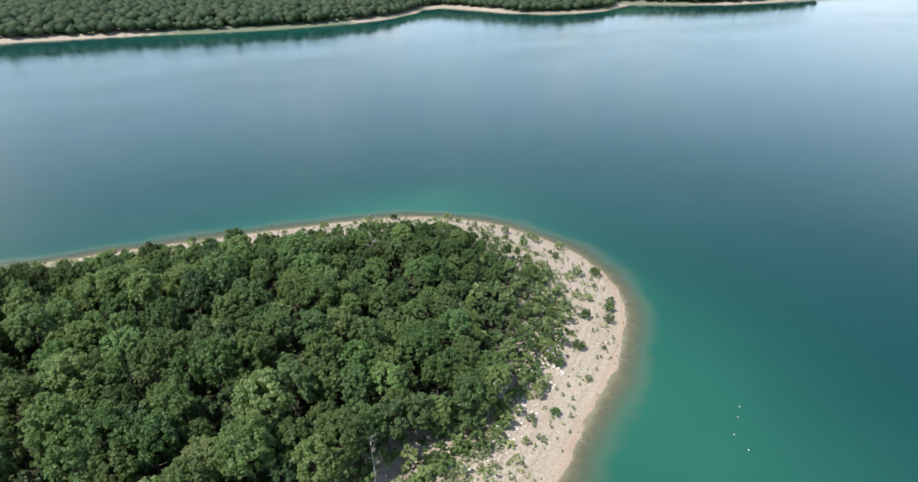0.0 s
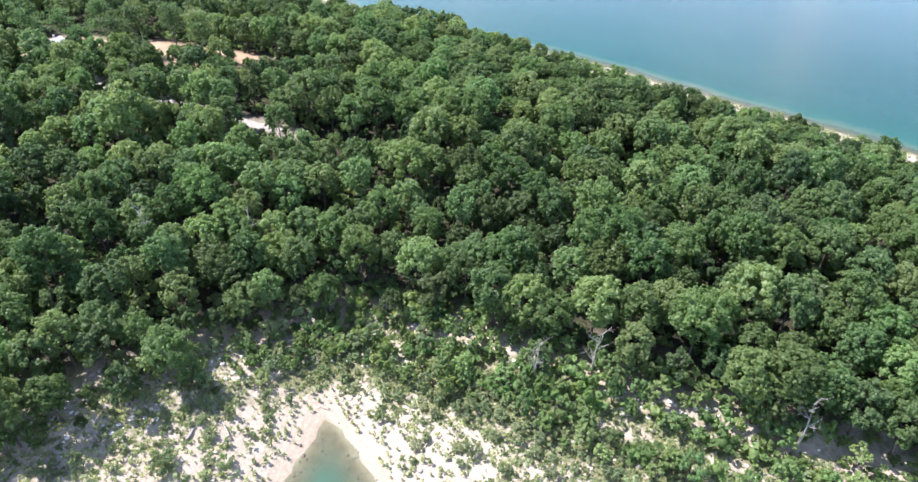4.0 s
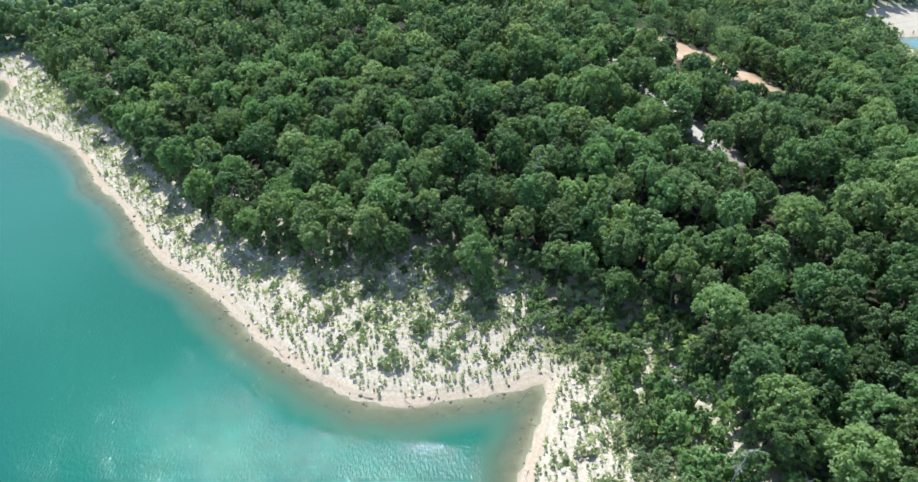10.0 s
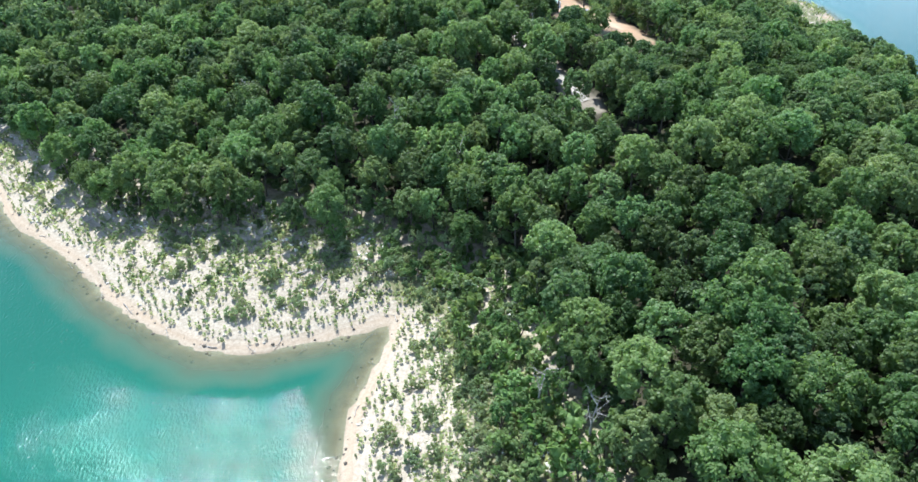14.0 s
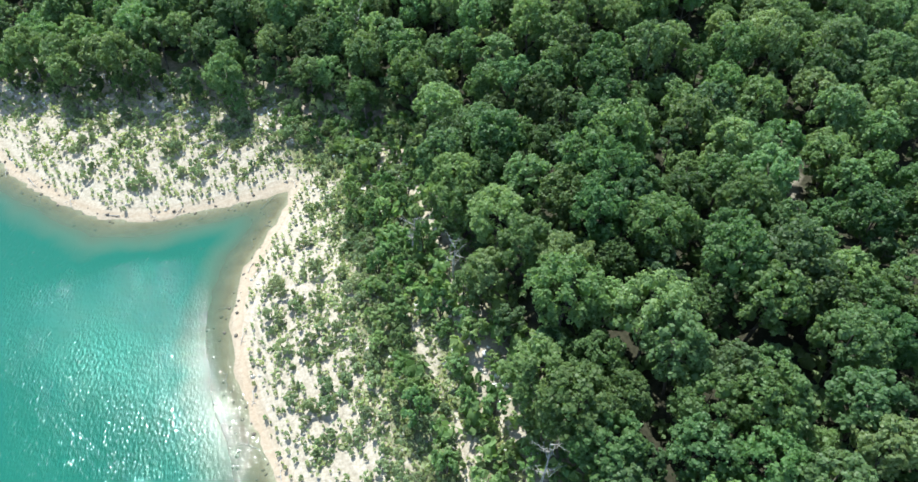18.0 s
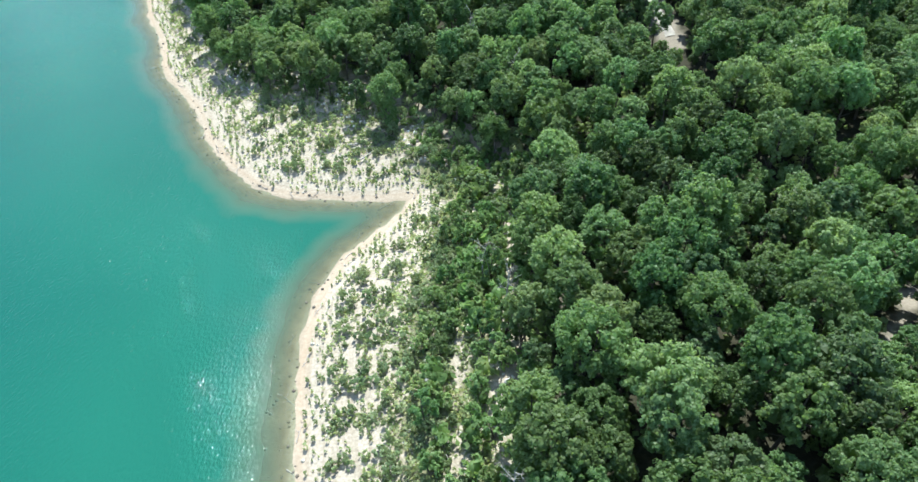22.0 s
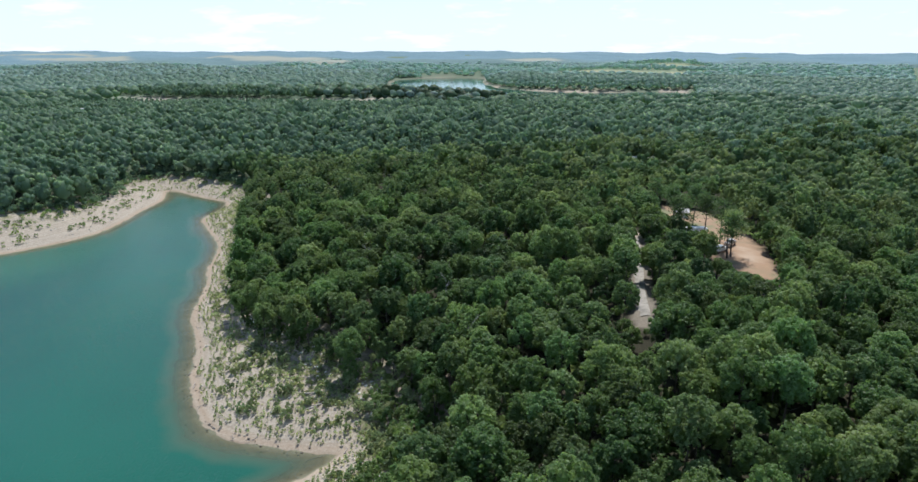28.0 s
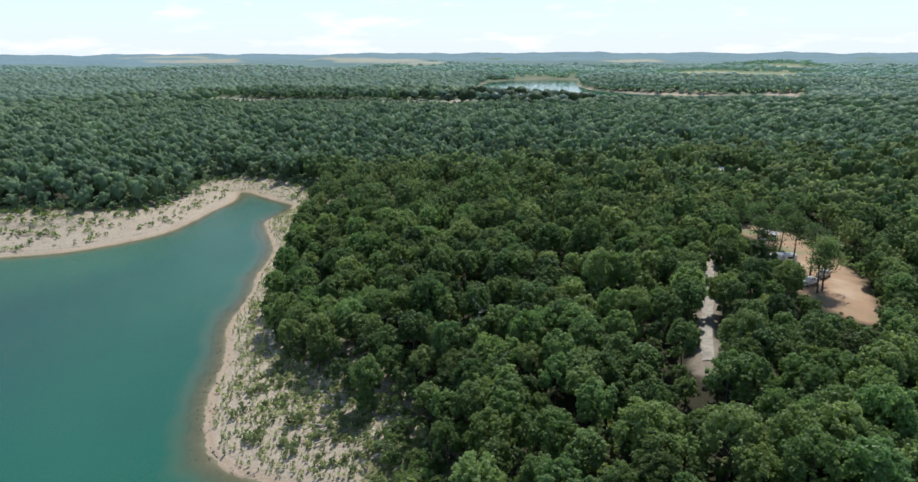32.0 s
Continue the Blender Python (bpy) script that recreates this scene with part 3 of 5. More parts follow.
def build_water():
    gx, gy = grid_axis(-260, 170, 2.5, 4950, 1.14), grid_axis(-80, 275, 2.5, 4950, 1.14)
    X, Y = np.meshgrid(gx, gy)
    x, y = X.ravel(), Y.ravel()
    depth = -shore_distance(x, y)
    nx, ny = len(gx), len(gy)
    i = (np.arange(ny - 1)[:, None] * nx + np.arange(nx - 1)).ravel()
    faces = np.stack([i, i + 1, i + nx + 1, i + nx], 1)
    faces = faces[(depth[faces] > -6).any(1)]
    # the wind reaches the open cove in the west; its head and the lee shore lie calm
    ripple = 0.36 + 0.56 * smooth(25, -15, x) * smooth(-80, -10, y) + 0.2 * smooth(-40, -75, x)
    ripple = np.where(x > 300, ripple * (1 - 0.75 * smooth(330, 560, x)), ripple)
    ripple = ripple * (1 - 0.75 * smooth(600, 800, y))
    ripple = ripple * (0.85 + 0.15 * smooth(2, 9, depth)) * (1 - 0.72 * smooth(11, 5, depth) * smooth(66, 80, y) * smooth(-75, -58, x)) * (1 - 0.6 * smooth(4.5, 3.0, depth))
    ob = new("water", mesh_of("water", np.stack([x, y, 0 * x], 1), faces, WATER, {"depth": np.maximum(depth, 0), "ripple": ripple, "open": np.maximum(smooth(-15, -85, y), smooth(105, 150, x) * smooth(330, 250, y)) * smooth(0, 12, depth)}))
    return tagged(ob, "calm turquoise lake water rippled by a light wind", "water", kind="structure")


def build_road():
    """A gravel strip that follows the ground."""
    line = rounded(ROAD, False, 3)
    steps = np.concatenate([[0], np.cumsum(np.hypot(*np.diff(line, axis=0).T))])
    t = np.linspace(0, steps[-1], 70)
    cx, cy = np.interp(t, steps, line[:, 0]), np.interp(t, steps, line[:, 1])
    dx, dy = np.gradient(cx), np.gradient(cy)
    k = np.hypot(dx, dy)
    across = np.array((-1.2, -0.65, 0.0, 0.65, 1.2))
    x = (cx[:, None] - (dy / k)[:, None] * across).ravel()
    y = (cy[:, None] + (dx / k)[:, None] * across).ravel()
    z = height(x, y) + np.tile((0.02, 0.12, 0.15, 0.12, 0.02), 70)
    i = (np.arange(69)[:, None] * 5 + np.arange(4)).ravel()
    ob = new("road", mesh_of("road", np.stack([x, y, z], 1), np.stack([i, i + 5, i + 6, i + 1], 1), ROAD_GRAVEL))
    tagged(ob, "narrow grey gravel road through the woods", "road", kind="structure")


build_ground()
build_water()
build_road()

# ---- trees ----


def unit(v):
    return v / np.maximum(np.linalg.norm(v, axis=-1, keepdims=True), 1e-9)


def clumps(r, centre, normal, size):
    """Small uneven leaf clumps: a four-cornered, slightly folded face each."""
    n = len(centre)
    side = unit(np.cross(normal, r.normal(size=(n, 3))))
    up = np.cross(normal, side)
    s = size[:, None]
    corners = []
    for a, b in ((-1, -0.8), (1, -1), (0.8, 1), (-0.9, 0.9)):
        j = r.uniform(0.55, 1.15, (n, 1))
        corners.append(centre + side * s * a * j + up * s * b * j + normal * s * r.uniform(-0.45, 0.25, (n, 1)))
    verts = np.stack(corners, 1).reshape(-1, 3)
    faces = np.arange(4 * n).reshape(-1, 4)
    return verts, faces


def blob(r, centre, radii, rings=4, around=7):
    """A closed lumpy body in four-cornered faces; inside a crown, a filler added to block light."""
    verts, faces = [], []
    for i in range(rings + 1):
        a = math.pi * (0.06 + 0.88 * i / rings)
        for k in range(around):
            b = 2 * math.pi * k / around
            j = r.uniform(0.8, 1.12)
            verts.append(centre + np.array([math.sin(a) * math.cos(b), math.sin(a) * math.sin(b), math.cos(a)]) * radii * j)
    for i in range(rings):
        for k in range(around):
            m = (k + 1) % around
            faces.append((i * around + k, (i + 1) * around + k, (i + 1) * around + m, i * around + m))
    return np.array(verts), np.array(faces)


def joined(pieces):
    verts, faces, n = [], [], 0
    for v, f in pieces:
        verts.append(v); faces.append(np.asarray(f) + n); n += len(v)
    return np.concatenate(verts), np.concatenate(faces)


def crown(r, wide, low, top, lobes, count, size, core=True, tight=1.0):
    """Leaf clumps over uneven lobes that sit round and over each other."""
    mid, tall = (low + top) / 2, (top - low) / 2
    pieces, spots = [], []
    for i in range(lobes):
        a = 2 * math.pi * (i * 0.381966 + r.uniform(-0.08, 0.08))
        h = -0.55 + 1.5 * (i + 0.5) / lobes
        ring = math.sqrt(max(0.05, 1 - min(0.97, abs(h)) ** 2)) * r.uniform(0.55, 0.8) * tight
        c = np.array([math.cos(a) * ring * wide, math.sin(a) * ring * wide, mid + h * tall * 0.72])
        spots.append((c, wide * r.uniform(0.20, 0.36)))
    per = count // lobes
    heart = np.array([0, 0, mid - 0.2 * tall])
    for c, rad in spots:
        away = unit((c - heart)[None])[0]
        # twigs gather the leaves into tufts over the lobe
        n = max(4, min(14, per // 14))
        tips = c + unit(r.normal(size=(n, 3)) + away * 0.8 + np.array([0, 0, 0.4])) * rad * r.uniform(0.72, 1.1, (n, 1))
        girth = rad * r.uniform(0.26, 0.46, (n, 1))
        of = r.integers(0, n, per)
        v = unit(r.normal(size=(per, 3)) + away * 0.5 + np.array([0, 0, 0.55]))
        pos = tips[of] + v * girth[of] * r.uniform(0.6, 1.2, (per, 1))
        nor = unit(v + r.normal(size=(per, 3)) * 0.28 + np.array([0, 0, 0.12]))
        pieces.append(clumps(r, pos, nor, r.uniform(0.6, 1.2, per) * size))
        if core:
            pieces.append(blob(r, c, np.array([rad, rad, rad * 0.86]) * 0.60, 3, 6))
    return joined(pieces)


def tube(r, path, radii, around=6):
    path = np.array(path, float)
    verts, faces = [], []
    for i, p in enumerate(path):
        t = unit((path[min(i + 1, len(path) - 1)] - path[max(i - 1, 0)])[None])[0]
        s = unit(np.cross(t, (0.3, 0.9, 0.2))[None])[0]
        u = np.cross(t, s)
        for k in range(around):
            a = 2 * math.pi * k / around
            verts.append(p + (s * math.cos(a) + u * math.sin(a)) * radii[i])
    for i in range(len(path) - 1):
        for k in range(around):
            m = (k + 1) % around
            faces.append((i * around + k, i * around + m, (i + 1) * around + m, (i + 1) * around + k))
    return np.array(verts), np.array(faces)


def trunk(r, tall, girth, limbs, spread):
    """A tapered, slightly bent trunk with rising limbs."""
    bend = r.normal(size=2) * 0.25
    path = [np.array([bend[0] * math.sin(t * 2), bend[1] * math.sin(t * 2.6), t * tall - 0.4]) for t in np.linspace(0, 1, 7)]
    pieces = [tube(r, path, [girth * (1.25 - 1.1 * t) for t in np.linspace(0, 1, 7)], 7)]
    for i in range(limbs):
        k = 2 + i % 4
        a = 2.4 * i + r.uniform(-0.4, 0.4)
        out = np.array([math.cos(a), math.sin(a), 0]) * spread * r.uniform(0.6, 1.0)
        rise = np.array([0, 0, spread * r.uniform(0.35, 0.8)])
        p = path[k]
        pieces.append(tube(r, [p, p + out * 0.45 + rise * 0.35, p + out * 0.8 + rise * 0.75, p + out + rise], [girth * 0.42, girth * 0.30, girth * 0.18, girth * 0.05], 5))
    return joined(pieces)


def tree_kind(name, seed, mat, tall, wide, low, lobes, count, size, girth, group, label):
    """One tree with its trunk and crown, standing at the origin."""
    r = np.random.default_rng(seed)
    root = new(name)
    tagged(root, label, "tree", group)
    part("trunk", mesh_of("trunk", *trunk(r, tall * 0.86, girth, 6, wide * 0.75), BARK), root, "grey-brown bark")
    v, f = crown(r, wide, low, tall, lobes, count, size)
    part("crown", mesh_of("crown", v, f, mat, flat=True), root)
    return root


def scatter(r, x0, x1, y0, y1, gap, tries, keep, taken=None):
    """Random spots no nearer to each other than the gap."""
    cell, grid, out = gap, {}, []
    for px, py, pr in taken or ():
        grid.setdefault((int(px // cell), int(py // cell)), []).append((px, py))
    xs, ys = r.uniform(x0, x1, tries), r.uniform(y0, y1, tries)
    good = keep(xs, ys)
    gaps = gap * r.uniform(0.72, 1.0, tries)
    for x, y, g in zip(xs[good], ys[good], gaps[good]):
        i, j = int(x // cell), int(y // cell)
        if all((x - a) ** 2 + (y - b) ** 2 >= g * g for di in (-1, 0, 1) for dj in (-1, 0, 1) for a, b in grid.get((i + di, j + dj), ())):
            grid.setdefault((i, j), []).append((x, y))
            out.append((x, y))
    return np.array(out)


def sightline_cap(x, y):
    """The most height of trees south of the clearing and road that keeps them in the camera's view."""
    most = np.full(np.shape(x), 99.0)
    for k in range(0, 48, 3):
        hides = signed(x - 0.08 * k, y + k, SOIL_IN_VIEW) < 1.2
        hides |= line_distance(x - 0.17 * k, y + k, ((23.0, 144), (18.4, 163))) < 2.6
        hides |= line_distance(x - 0.18 * k, y + k, ((18.4, 163), (14.6, 179), (11.2, 197))) < 1.7
        most = np.where(hides, np.minimum(most, 0.2 + 0.27 * k), most)
        hides = (np.hypot(x - 0.08 * k - 27.4, y + k - 205.5) < 1.9) | (np.hypot(x - 0.12 * k - 21.8, y + k - 197) < 1.5)
        most = np.where(hides, np.minimum(most, 1.3 + 0.27 * k), most)
        if k < 28:
            hides = np.hypot(x + 0.34 * k - 24.0, y + 0.94 * k - 147.5) < 1.9
            most = np.where(hides, np.minimum(most, 0.2 + 0.35 * k), most)
    # and of trees on the camera's lines of sight to the trail in the gap
    for k in (2, 4, 6, 8, 10, 12):
        hides = (line_distance(x + 0.48 * k, y + 0.87 * k, TRAIL) < 0.9) | (np.hypot(x + 0.48 * k - 52.8, y + 0.87 * k - 72.5) < 1.8)
        most = np.where(hides, np.minimum(most, 0.3 + 0.62 * k), most)
    return most


def off_strips(x, y, more=0.0):
    ok = np.ones(np.shape(x), bool)
    for line, half in STRIPS:
        ok &= line_distance(x, y, line) > half + more
    return ok


def in_woods(x, y):
    """Where tall trees stand on the peninsula."""
    d = shore_distance(x, y)
    ok = (signed(x, y, EDGE) < np.where((x > 100) & (y > -30) & (y < 175), -5.8, np.where(x > 60, -2.0, np.where((x < 12) & (y < 92), -6.5, np.where((x < -31) & (y > 96), 2.6, np.where((x > -31) & (x < -1) & (y < 118), -3.4, -2.0)))))) & (d > 7) & (line_distance(x, y, ROAD) > np.where(x < np.interp(y, (142, 158, 203), (23.0, 19.2, 10.8)), 2.7, np.where(y < 156, 4.2, np.where(y < 172, 3.2, 2.4)))) & (signed(x, y, CLEARING) > 1.0)
    for gx, gy, r in GAPS:
        ok &= np.hypot(x - gx, y - gy) > r
    ok &= line_distance(x, y, TRAIL) > 1.8
    return ok & (bumps(x, y, 21, 21) + 0.6 * bumps(x, y, 9, 22) < 1.12)


KINDS = []
for seed, (tall, wide, low) in enumerate(((10.5, 3.6, 2.8), (11.8, 4.1, 3.4), (9.6, 3.2, 2.4), (11.0, 3.4, 3.2), (10.2, 4.2, 2.8))):
    KINDS.append(("oak_tree", tree_kind("oak_tree", 20 + seed, OAK, tall, wide, low, 28 + 3 * (seed % 3), 5200, 0.155, 0.19, "oaks of the woods", "dark green broad-leaved oak with a lumpy crown in dense woods"), 0.044))
for seed, (tall, wide, low) in enumerate(((12.0, 3.2, 3.2), (10.8, 3.0, 2.8), (11.5, 3.6, 2.8))):
    KINDS.append(("hickory_tree", tree_kind("hickory_tree", 40 + seed, HICKORY, tall, wide, low, 25, 4600, 0.155, 0.16, "hickories of the woods", "mid-green hickory with an upright crown in dense woods"), 0.073))
for seed, (tall, wide, low) in enumerate(((10.8, 3.9, 2.6), (11.4, 3.4, 2.8), (9.8, 3.6, 2.2))):
    KINDS.append(("elm_tree", tree_kind("elm_tree", 50 + seed, OAK if seed else HICKORY, tall, wide, low, 34, 5200, 0.14, 0.17, "elms of the woods", "green elm with a finely tufted crown in dense woods"), 0.073))
for seed, (tall, wide, low) in enumerate(((11.2, 3.7, 2.2), (10.0, 3.3, 2.0), (12.2, 3.5, 3.0))):
    KINDS.append(("maple_tree", tree_kind("maple_tree", 70 + seed, CEDAR if seed == 1 else OAK, tall, wide, low, 24, 4800, 0.165, 0.18, "maples of the woods", "deep green maple with a rounded crown in dense woods"), 0.073))
for seed, (tall, wide, low) in enumerate(((9.0, 2.3, 1.4), (8.0, 2.6, 1.2))):
    KINDS.append(("ash_tree", tree_kind("ash_tree", 60 + seed, CEDAR, tall, wide, low, 13, 2600, 0.165, 0.13, "slim trees of the woods", "slim dark green tree with a narrow crown in dense woods"), 0.0615))


def plant_woods():
    r = np.random.default_rng(11)
    spots = np.concatenate([scatter(r, -150, 134, 24, 205, 5.5, 60000, in_woods), scatter(r, -10, 134, -45, 23, 4.3, 30000, in_woods)])
    z = height(spots[:, 0], spots[:, 1])
    # the stretch nearest to the flight stands as single trees
    near = np.argsort(np.abs(spots[:, 0] - 5) * 0.9 + np.abs(spots[:, 1] - 70))
    count = {name: 0 for name, ob, share in KINDS}
    rest, used = [], set()
    deep = -signed(spots[:, 0], spots[:, 1], EDGE)
    inland = shore_distance(spots[:, 0], spots[:, 1])
    low = sightline_cap(spots[:, 0], spots[:, 1])
    for i in near:
        x, y = spots[i]
        pick = r.choice(len(KINDS), p=[share for name, ob, share in KINDS])
        name, ob, share = KINDS[pick]
        s = r.choice((r.uniform(0.62, 0.85), r.uniform(0.82, 1.02), r.uniform(1.0, 1.16)), p=(0.27, 0.5, 0.23))
        if y < 24:   # slighter trees crowd the tip
            s *= 0.8
        if x > 28:
            s = min(s, 1.12) * (1 - 0.05 * smooth(50, 80, x))
        if x > 55 or y < 0:   # low growth towards the lake on the east side and the tip
            s *= 0.27 + 0.73 * smooth(11, 57 - 28 * smooth(120, 180, y), inland[i])
        s = min(s, low[i] / 10.5)
        if s < 0.16:
            continue
        if count[name] >= 300:
            rest.append((x, y, z[i], s))
            continue
        count[name] += 1
        m = Matrix.LocRotScale((x, y, z[i] - 0.15), Euler((r.normal() * 0.04, r.normal() * 0.04, r.uniform(0, 6.28))), Vector((s, s, s * r.uniform(0.9, 1.12))))
        if pick not in used:
            used.add(pick)
            ob.matrix_basis = m
        else:
            made = copy_thing(ob, pose(0, 0, 0))
            made.matrix_basis = m
    return np.array(rest).reshape(-1, 4)


def stamp(name, spots, templates, mat, label, seed):
    """Many trees that nobody could count, as one object."""
    r = np.random.default_rng(seed)
    pick = r.integers(0, len(templates), len(spots))
    V, F, T, n = [], [], [], 0
    for k, (v, f) in enumerate(templates):
        s = spots[pick == k]
        if not len(s):
            continue
        a = r.uniform(0, 6.28, len(s))
        c, q = np.cos(a)[:, None], np.sin(a)[:, None]
        x = (v[None, :, 0] * c - v[None, :, 1] * q) * s[:, 3:4] + s[:, 0:1]
        y = (v[None, :, 0] * q + v[None, :, 1] * c) * s[:, 3:4] + s[:, 1:2]
        zz = v[None, :, 2] * s[:, 3:4] * r.uniform(0.88, 1.12, (len(s), 1)) + s[:, 2:3]
        V.append(np.stack([x, y, zz], -1).reshape(-1, 3))
        F.append((f[None] + (np.arange(len(s)) * len(v))[:, None, None] + n).reshape(-1, 4))
        T.append(np.repeat(r.uniform(0, 1, len(s)), len(v)))
        n += len(s) * len(v)
    ob = new(name, mesh_of(name, np.concatenate(V), np.concatenate(F), mat, {"tint": np.concatenate(T)}, flat=False))
    return tagged(ob, label, "woods", kind="stuff")


def mid_template(seed, tall, wide, low, lobes, count, size, rings=3, around=6):
    """A tree for the middle distance: lumpy lobes with a few leaf clumps over them."""
    r = np.random.default_rng(seed)
    mid, half = (low + tall) / 2, (tall - low) / 2
    pieces = [blob(r, np.array([0, 0, mid - 0.1 * half]), np.array([wide * 0.72, wide * 0.72, half * 0.8]), rings, around)]
    per = max(1, count // max(1, lobes))
    for i in range(lobes):
        a = 2.4 * i + r.uniform(-0.3, 0.3)
        h = -0.35 + 1.2 * (i + 0.5) / lobes
        ring = math.sqrt(max(0.04, 1 - min(0.97, abs(h)) ** 2)) * r.uniform(0.5, 0.72)
        c = np.array([math.cos(a) * ring * wide, math.sin(a) * ring * wide, mid + h * half * 0.75])
        rad = wide * r.uniform(0.30, 0.44)
        pieces.append(blob(r, c, np.array([rad, rad, rad * 0.85]), rings, around))
        v = unit(r.normal(size=(per, 3)) + unit(c[None] - (0, 0, mid)) * 0.8 + np.array([0, 0, 0.4]))
        pieces.append(clumps(r, c + v * rad * r.uniform(0.85, 1.15, (per, 1)), unit(v + r.normal(size=(per, 3)) * 0.3), r.uniform(0.6, 1.2, per) * size))
    pieces.append(tube(r, [(0, 0, -0.4), (0.1, 0, low + 1)], [0.2, 0.14], 4))
    return joined(pieces)


def near_template(seed, tall, wide, low):
    """A tree of the nearer woods: many small lobes set with leaf clumps."""
    r = np.random.default_rng(seed)
    v, f = crown(r, wide, low, tall, 19, 560, 0.30)
    heart = blob(r, np.array([0, 0, (low + tall) / 2]), np.array([wide * 0.5, wide * 0.5, (tall - low) * 0.3]), 3, 6)
    return joined([(v, f), heart, tube(r, [(0, 0, -0.4), (0.1, 0, low + 1)], [0.2, 0.14], 4)])


REST = [near_template(100 + i, (10.4, 11.4, 9.4, 12.0, 10.8)[i], (3.5, 3.9, 3.2, 3.6, 4.1)[i], 2.6) for i in range(5)]
RIDGE = [mid_template(130 + i, 9.6 + 0.8 * i, 4.6 + 0.2 * i, 2.4, 3, 0, 0.5, 3, 5) for i in range(5)]
MID = [mid_template(120 + i, 9.6 + 0.8 * i, 3.6 + 0.2 * i, 2.6, 6, 54, 0.42, 3, 6) for i in range(5)]
FAR = [mid_template(140 + i, 10 + 0.7 * i, 7.8 + 0.4 * i, 1.5, 0, 0, 1.2, 3, 6) for i in range(5)]

HAZY = [mid_template(160 + i, 8.0 + 0.4 * i, 8.6, 0.2, 0, 0, 2.0, 3, 6) for i in range(3)]


def woods_stuff():
    rest = plant_woods()
    if len(rest):
        stamp("woods", rest, REST, WOODS, "dense broad-leaved woods on the peninsula", 5)

    def sized(r, spots, lo, hi):
        size = r.uniform(lo, hi, len(spots))
        east = (spots[:, 0] > 55) & (spots[:, 0] < 260) & (spots[:, 1] < 420)
        size = np.where(east, np.minimum(size, 1.1) * (0.28 + 0.72 * smooth(9, 56 - 28 * smooth(120, 180, spots[:, 1]), shore_distance(spots[:, 0], spots[:, 1]))), size)
        # trees on the slope below the ridge road shrunk to keep it in view
        south = (spots[:, 1] < 578 + (spots[:, 0] + 541) * 0.42) & (spots[:, 0] > -620) & (spots[:, 0] < -300)
        size = np.where(south, np.minimum(size, (2.0 + 0.085 * line_distance(spots[:, 0], spots[:, 1], RIDGE_ROAD)) / 10), size)
        before = np.hypot(spots[:, 0] + 6 + 0.18 * (spots[:, 1] - 328), 0) < 10
        size = np.where(before & (spots[:, 1] < 328) & (spots[:, 1] > 285), np.minimum(size, 0.25 + 0.022 * (328 - spots[:, 1])), size)
        near = (spots[:, 0] > -10) & (spots[:, 0] < 70) & (spots[:, 1] > 120) & (spots[:, 1] < 260)
        size[near] = np.minimum(size[near], sightline_cap(spots[near, 0], spots[near, 1]) / 10.5)
        return np.column_stack([spots, height(spots[:, 0], spots[:, 1]) - 0.2, size])

    r = np.random.default_rng(31)
    under = []
    for i in range(3):
        rr = np.random.default_rng(90 + i)
        v, f = crown(rr, 1.5, 0.2, 2.6, 6, 42, 0.38, False)
        under.append(joined([(v, f), blob(rr, np.array([0, 0, 1.3]), np.array([0.8, 0.8, 0.8]), 3, 5)]))

    def floor_of_woods(x, y):
        fringe = (((x > 45) | (y < 0)) & (shore_distance(x, y) < 45)) | ((x < 16) & (y < 100) & (signed(x, y, EDGE) > -11)) | ((x < 0) & (signed(x, y, EDGE) > -8) & (bumps(x, y, 13, 25) > 0.75))
        thicket = (x > -16) & (x < 12) & (y > 26) & (y < 98) & (bumps(x, y, 10, 27) > -0.55)
        ok = (signed(x, y, EDGE) < np.where(thicket, 5.0, 0.0)) & (shore_distance(x, y) > 8) & (line_distance(x, y, ROAD) > 3) & (signed(x, y, CLEARING) > 0.5)
        return ok & (fringe | ((r.uniform(0, 1, x.shape) < 0.3) & (signed(x, y, EDGE) < -7))) & (np.hypot(x - 53, y - 76) > 5.0) & (line_distance(x, y, TRAIL) > 1.1) & off_strips(x, y, 0.5)

    spots = scatter(r, -150, 136, -46, 235, 2.7, 60000, floor_of_woods)
    low = sized(r, spots, 0.6, 1.35)
    low[:, 3] *= np.where((spots[:, 0] > 60) | (spots[:, 1] < 0), np.where(spots[:, 0] > 100, 0.5, 0.85) + 0.45 * smooth(10, 40, shore_distance(spots[:, 0], spots[:, 1])), 1)
    low[:, 3] = np.minimum(low[:, 3], sightline_cap(spots[:, 0], spots[:, 1]) / 2.8)
    low = low[low[:, 3] > 0.25]
    brush = scatter(r, -420, -170, 90, 330, 2.6, 30000, lambda x, y: (np.abs(shore_distance(x, y) - wood_start(x, y) - 5) < 6) & (signed(x, y, EDGE) > -4))
    stamp("undergrowth", sized(r, brush, 0.6, 1.5), under, HAZED_RIDGE_WOODS, "low brush at the foot of the woods across the cove", 22)
    rim = (low[:, 0] < 16) & (low[:, 1] < 104) & (signed(low[:, 0], low[:, 1], EDGE) > -9)
    stamp("undergrowth", low[~rim], under, WOODS, "leafy undergrowth and low trees between the trunks", 4)
